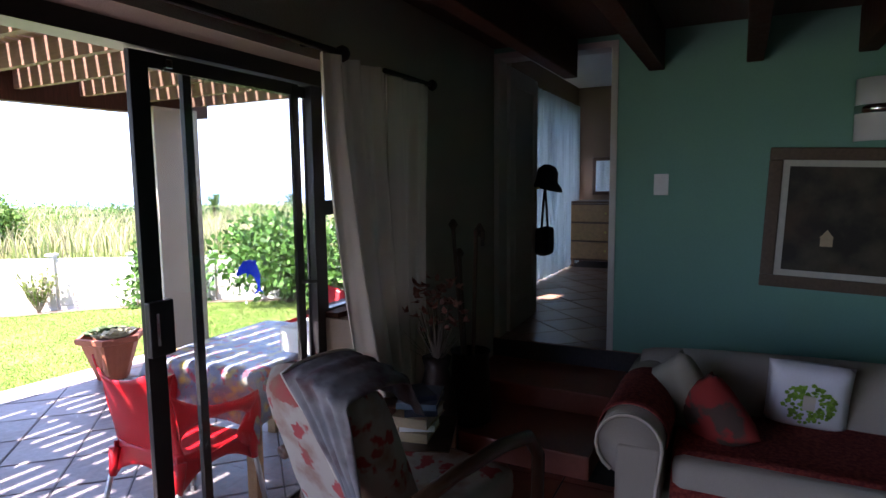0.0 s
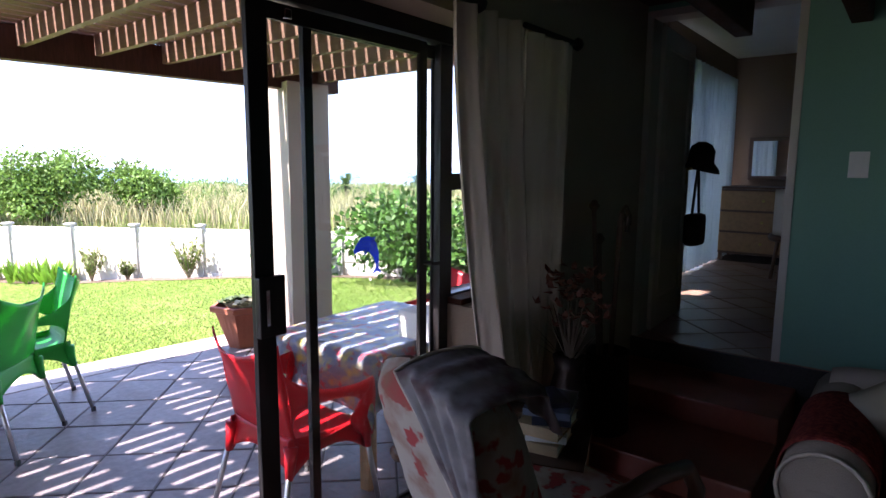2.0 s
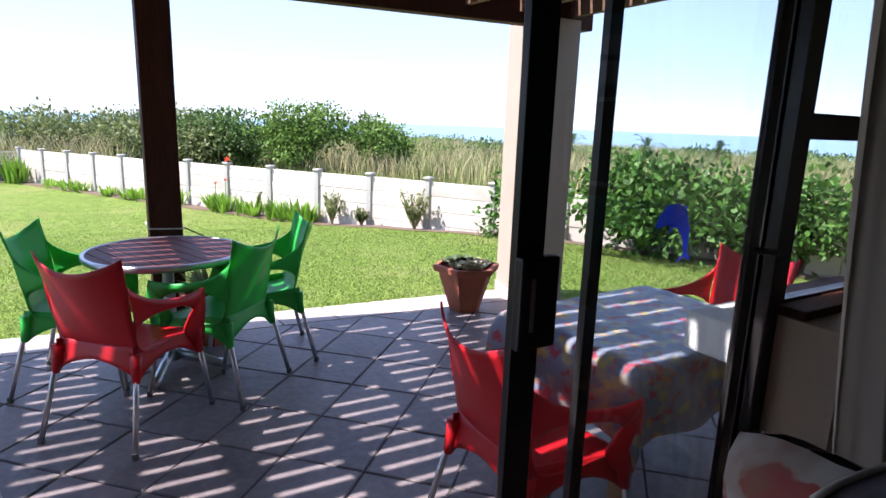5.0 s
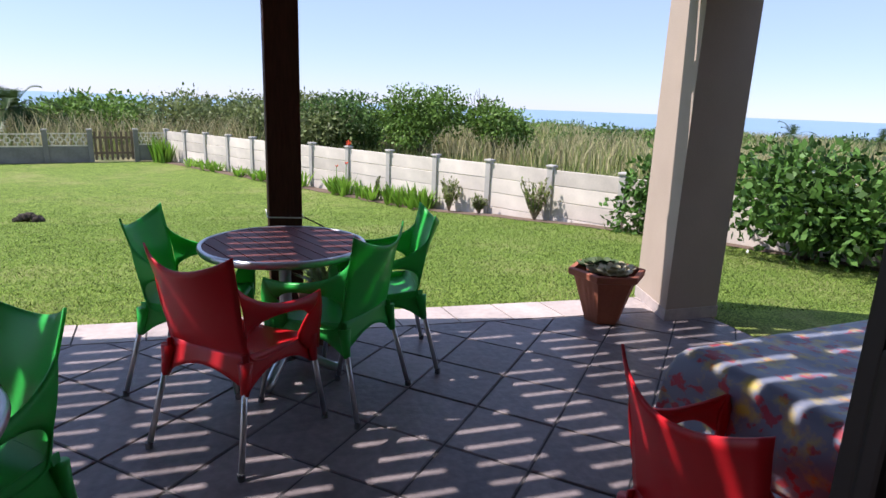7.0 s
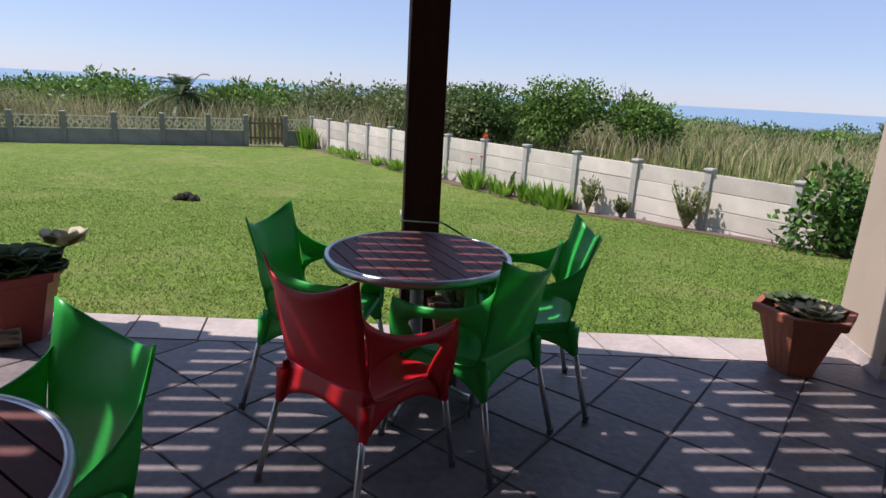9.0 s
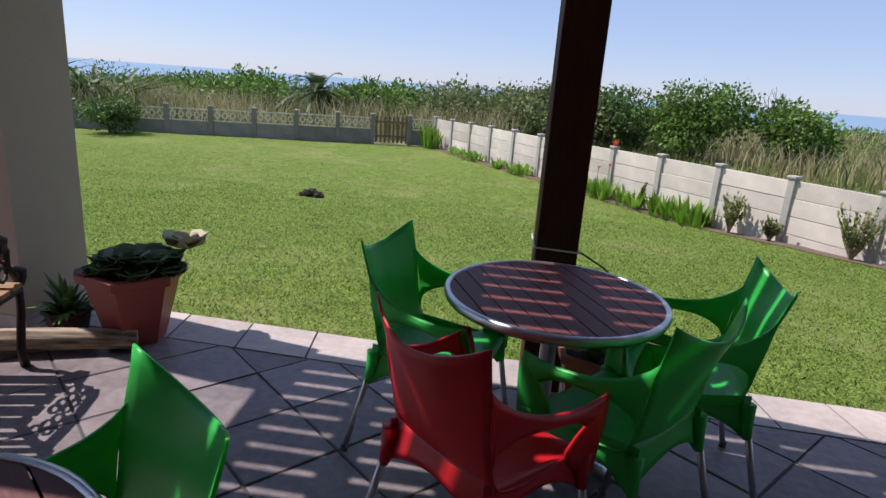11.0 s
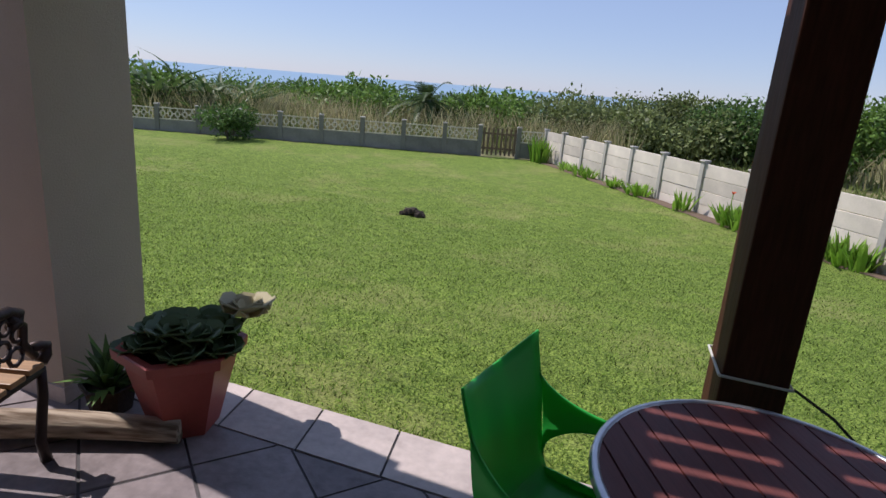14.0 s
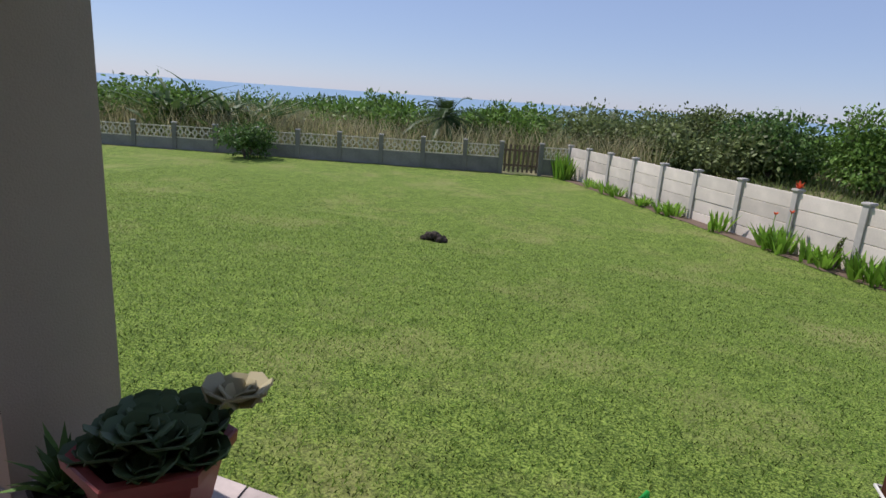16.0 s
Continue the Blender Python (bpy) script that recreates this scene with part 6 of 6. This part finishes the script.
# stand with walking sticks, and dried flowers, in the corner by the steps
sb = thing("stick_stand", pose(1.72, -0.30, 0.265), "dark stand holding walking sticks in the corner", "stick stand")
part("pot", lathe(bmesh.new(), [(0.10, 0), (0.12, 0.02), (0.105, 0.40), (0.115, 0.42), (0.10, 0.42), (0.09, 0.05)], 20), M_IRON, sb, smooth=True)
for k, (dx, dy, h) in enumerate(((-0.03, 0.05, 1.12), (0.05, 0.0, 1.0), (0.02, 0.05, 0.95), (-0.04, -0.04, 1.05))):
    stick = part("walking_stick", tube(bmesh.new(), [(dx * 0.3, dy * 0.3, 0.03), (dx * 1.6, dy * 1.6, h)], 0.012, 8), M_ARMWOOD, sb)
    if k % 2:
        part("crook", tube(bmesh.new(), [(dx * 1.6, dy * 1.6, h), (dx * 1.6 + 0.0, dy * 1.6, h + 0.06), (dx * 1.6 + 0.05, dy * 1.6, h + 0.09), (dx * 1.6 + 0.10, dy * 1.6, h + 0.05), (dx * 1.6 + 0.10, dy * 1.6, h)], 0.012, 8), M_ARMWOOD, stick)
    else:
        part("knob", lathe(bmesh.new(), [(0.01, 0), (0.03, 0.03), (0.01, 0.06)], 12, pose(dx * 1.6, dy * 1.6, h - 0.01)), M_ARMWOOD, stick)
va = thing("flower_vase", pose(1.30, -0.30, FLOOR), "tall dark vase of dried pinkish flowers", "vase")
part("vase_body", lathe(bmesh.new(), [(0.08, 0), (0.11, 0.12), (0.10, 0.40), (0.06, 0.56), (0.075, 0.62)], 20), M_IRON, va, smooth=True)
fl_b, fl_t = [], []
for k in range(60):
    a, r = rl.uniform(0, 6.28), rl.uniform(0.02, 0.17)
    c = Vector((r * math.cos(a), r * math.sin(a), rl.uniform(0.78, 1.02)))
    for j in range(5):
        fl_b.append(c)
        fl_t.append(c + Vector((rl.uniform(-0.035, 0.035), rl.uniform(-0.035, 0.035), rl.uniform(-0.01, 0.035))))
tagged(leaf_mesh("blossom_tuft", M_PINKFLOWER, va, fl_b, fl_t, [0.025] * len(fl_b)), kind="stuff")
leaf_mesh("greenery", M_BARK, va, [(0, 0, 0.58)] * 50, [(rl.uniform(-0.16, 0.16), rl.uniform(-0.16, 0.16), rl.uniform(0.7, 0.95)) for _ in range(50)], [0.012] * 50)


# ---- floor pieces ----
def clip_poly(poly, clip):
    """poly cut by a convex polygon that runs anticlockwise."""
    out = poly
    for (ax, ay), (bx, by) in zip(clip, clip[1:] + clip[:1]):
        src, out = out, []
        side = lambda p: (bx - ax) * (p[1] - ay) - (by - ay) * (p[0] - ax)
        for p, q in zip(src, src[1:] + src[:1]):
            sp, sq = side(p), side(q)
            if sp >= 0:
                out.append(p)
            if (sp >= 0) != (sq >= 0):
                t = sp / (sp - sq)
                out.append((p[0] + (q[0] - p[0]) * t, p[1] + (q[1] - p[1]) * t))
        if not out:
            return []
    return out


def area(poly):
    return 0.5 * sum(a[0] * b[1] - b[0] * a[1] for a, b in zip(poly, poly[1:] + poly[:1]))


def tile_floor(parent, clip, pitch, turn, origin, z0, z1, mat, gap=0.008, jitter=0.0015):
    h = pitch / 2 - gap / 2
    ch = 0.004
    full = None
    ca, sa = math.cos(radians(turn)), math.sin(radians(turn))
    rnd = random.Random(9)
    xs, ys = [p[0] for p in clip], [p[1] for p in clip]
    R = int(max(max(xs) - min(xs), max(ys) - min(ys)) / pitch) + 4
    mx, my = (max(xs) + min(xs)) / 2, (max(ys) + min(ys)) / 2
    oi, oj = round(((mx - origin[0]) * ca + (my - origin[1]) * sa) / pitch), round((-(mx - origin[0]) * sa + (my - origin[1]) * ca) / pitch)
    for i in range(oi - R, oi + R):
        for j in range(oj - R, oj + R):
            u, v = (i + 0.5) * pitch, (j + 0.5) * pitch
            cx, cy = origin[0] + u * ca - v * sa, origin[1] + u * sa + v * ca
            quad = [(cx + a * h * ca - b * h * sa, cy + a * h * sa + b * h * ca) for a, b in ((-1, -1), (1, -1), (1, 1), (-1, 1))]
            cut = clip_poly(quad, clip)
            if len(cut) < 3 or area(cut) < 0.0012:
                continue
            zz = rnd.uniform(-jitter, jitter)
            if area(cut) > 0.9995 * (2 * h) ** 2:
                if full is None:
                    bm = bmesh.new()
                    lo = [bm.verts.new((a * h, b * h, z0)) for a, b in ((-1, -1), (1, -1), (1, 1), (-1, 1))]
                    mi = [bm.verts.new((a * h, b * h, z1 - ch)) for a, b in ((-1, -1), (1, -1), (1, 1), (-1, 1))]
                    hi = [bm.verts.new((a * (h - ch), b * (h - ch), z1)) for a, b in ((-1, -1), (1, -1), (1, 1), (-1, 1))]
                    for r0, r1 in ((lo, mi), (mi, hi)):
                        for k in range(4):
                            bm.faces.new((r0[k], r0[(k + 1) % 4], r1[(k + 1) % 4], r1[k]))
                    bm.faces.new(hi)
                    full = bpy.data.meshes.new("tile")
                    bm.to_mesh(full)
                    bm.free()
                    full.materials.append(mat)
                put("tile", full, parent, pose(cx, cy, zz, 0, 0, turn + 90 * rnd.randrange(4)))
            else:
                part("tile", prism(bmesh.new(), cut, z0, z1 + zz), mat, parent)


BW = 0.345
inner_edge = [(-6.0, 0.095), (2.70, 0.095), (2.70, patio_edge(2.70) - BW), (-6.0, patio_edge(-6.0) - BW)]
tile_floor(patio, inner_edge, TILE_PITCH, 45, TILE_ORIGIN, -0.012, 0.0, M_TILE, gap=0.011)
rb = random.Random(6)
xb = -6.0
while xb < 2.68:
    w = 0.40 * rb.uniform(0.96, 1.04)
    x2 = min(2.70, xb + w - 0.012)
    sl = 0.10
    quad = [(xb + sl * 0.3, patio_edge(xb) - BW + 0.010), (x2 + sl * 0.3, patio_edge(x2) - BW + 0.010), (x2, patio_edge(x2) + 0.002), (xb, patio_edge(xb) + 0.002)]
    part("border_tile", prism(bmesh.new(), quad, -0.03, 0.001 + rb.uniform(-0.0015, 0.0015)), M_BORDER, patio)
    xb += w
tile_floor(bpy.data.objects["floor"], [(-2.4, -3.2), (1.548, -3.2), (1.548, wall_y0 - 0.003), (-2.4, wall_y0 - 0.003)], 0.30, 0, (0, 0), FLOOR - 0.012, FLOOR, M_FLOORIN, gap=0.008)
tile_floor(bpy.data.objects["floor_upper"], [(GREEN_X - 0.01, -1.4), (6.45, -1.4), (6.45, 0.415), (GREEN_X - 0.01, 0.415)], 0.33, 45, (3, 0), LANDING - 0.012, LANDING, M_FLOOR2, gap=0.008)
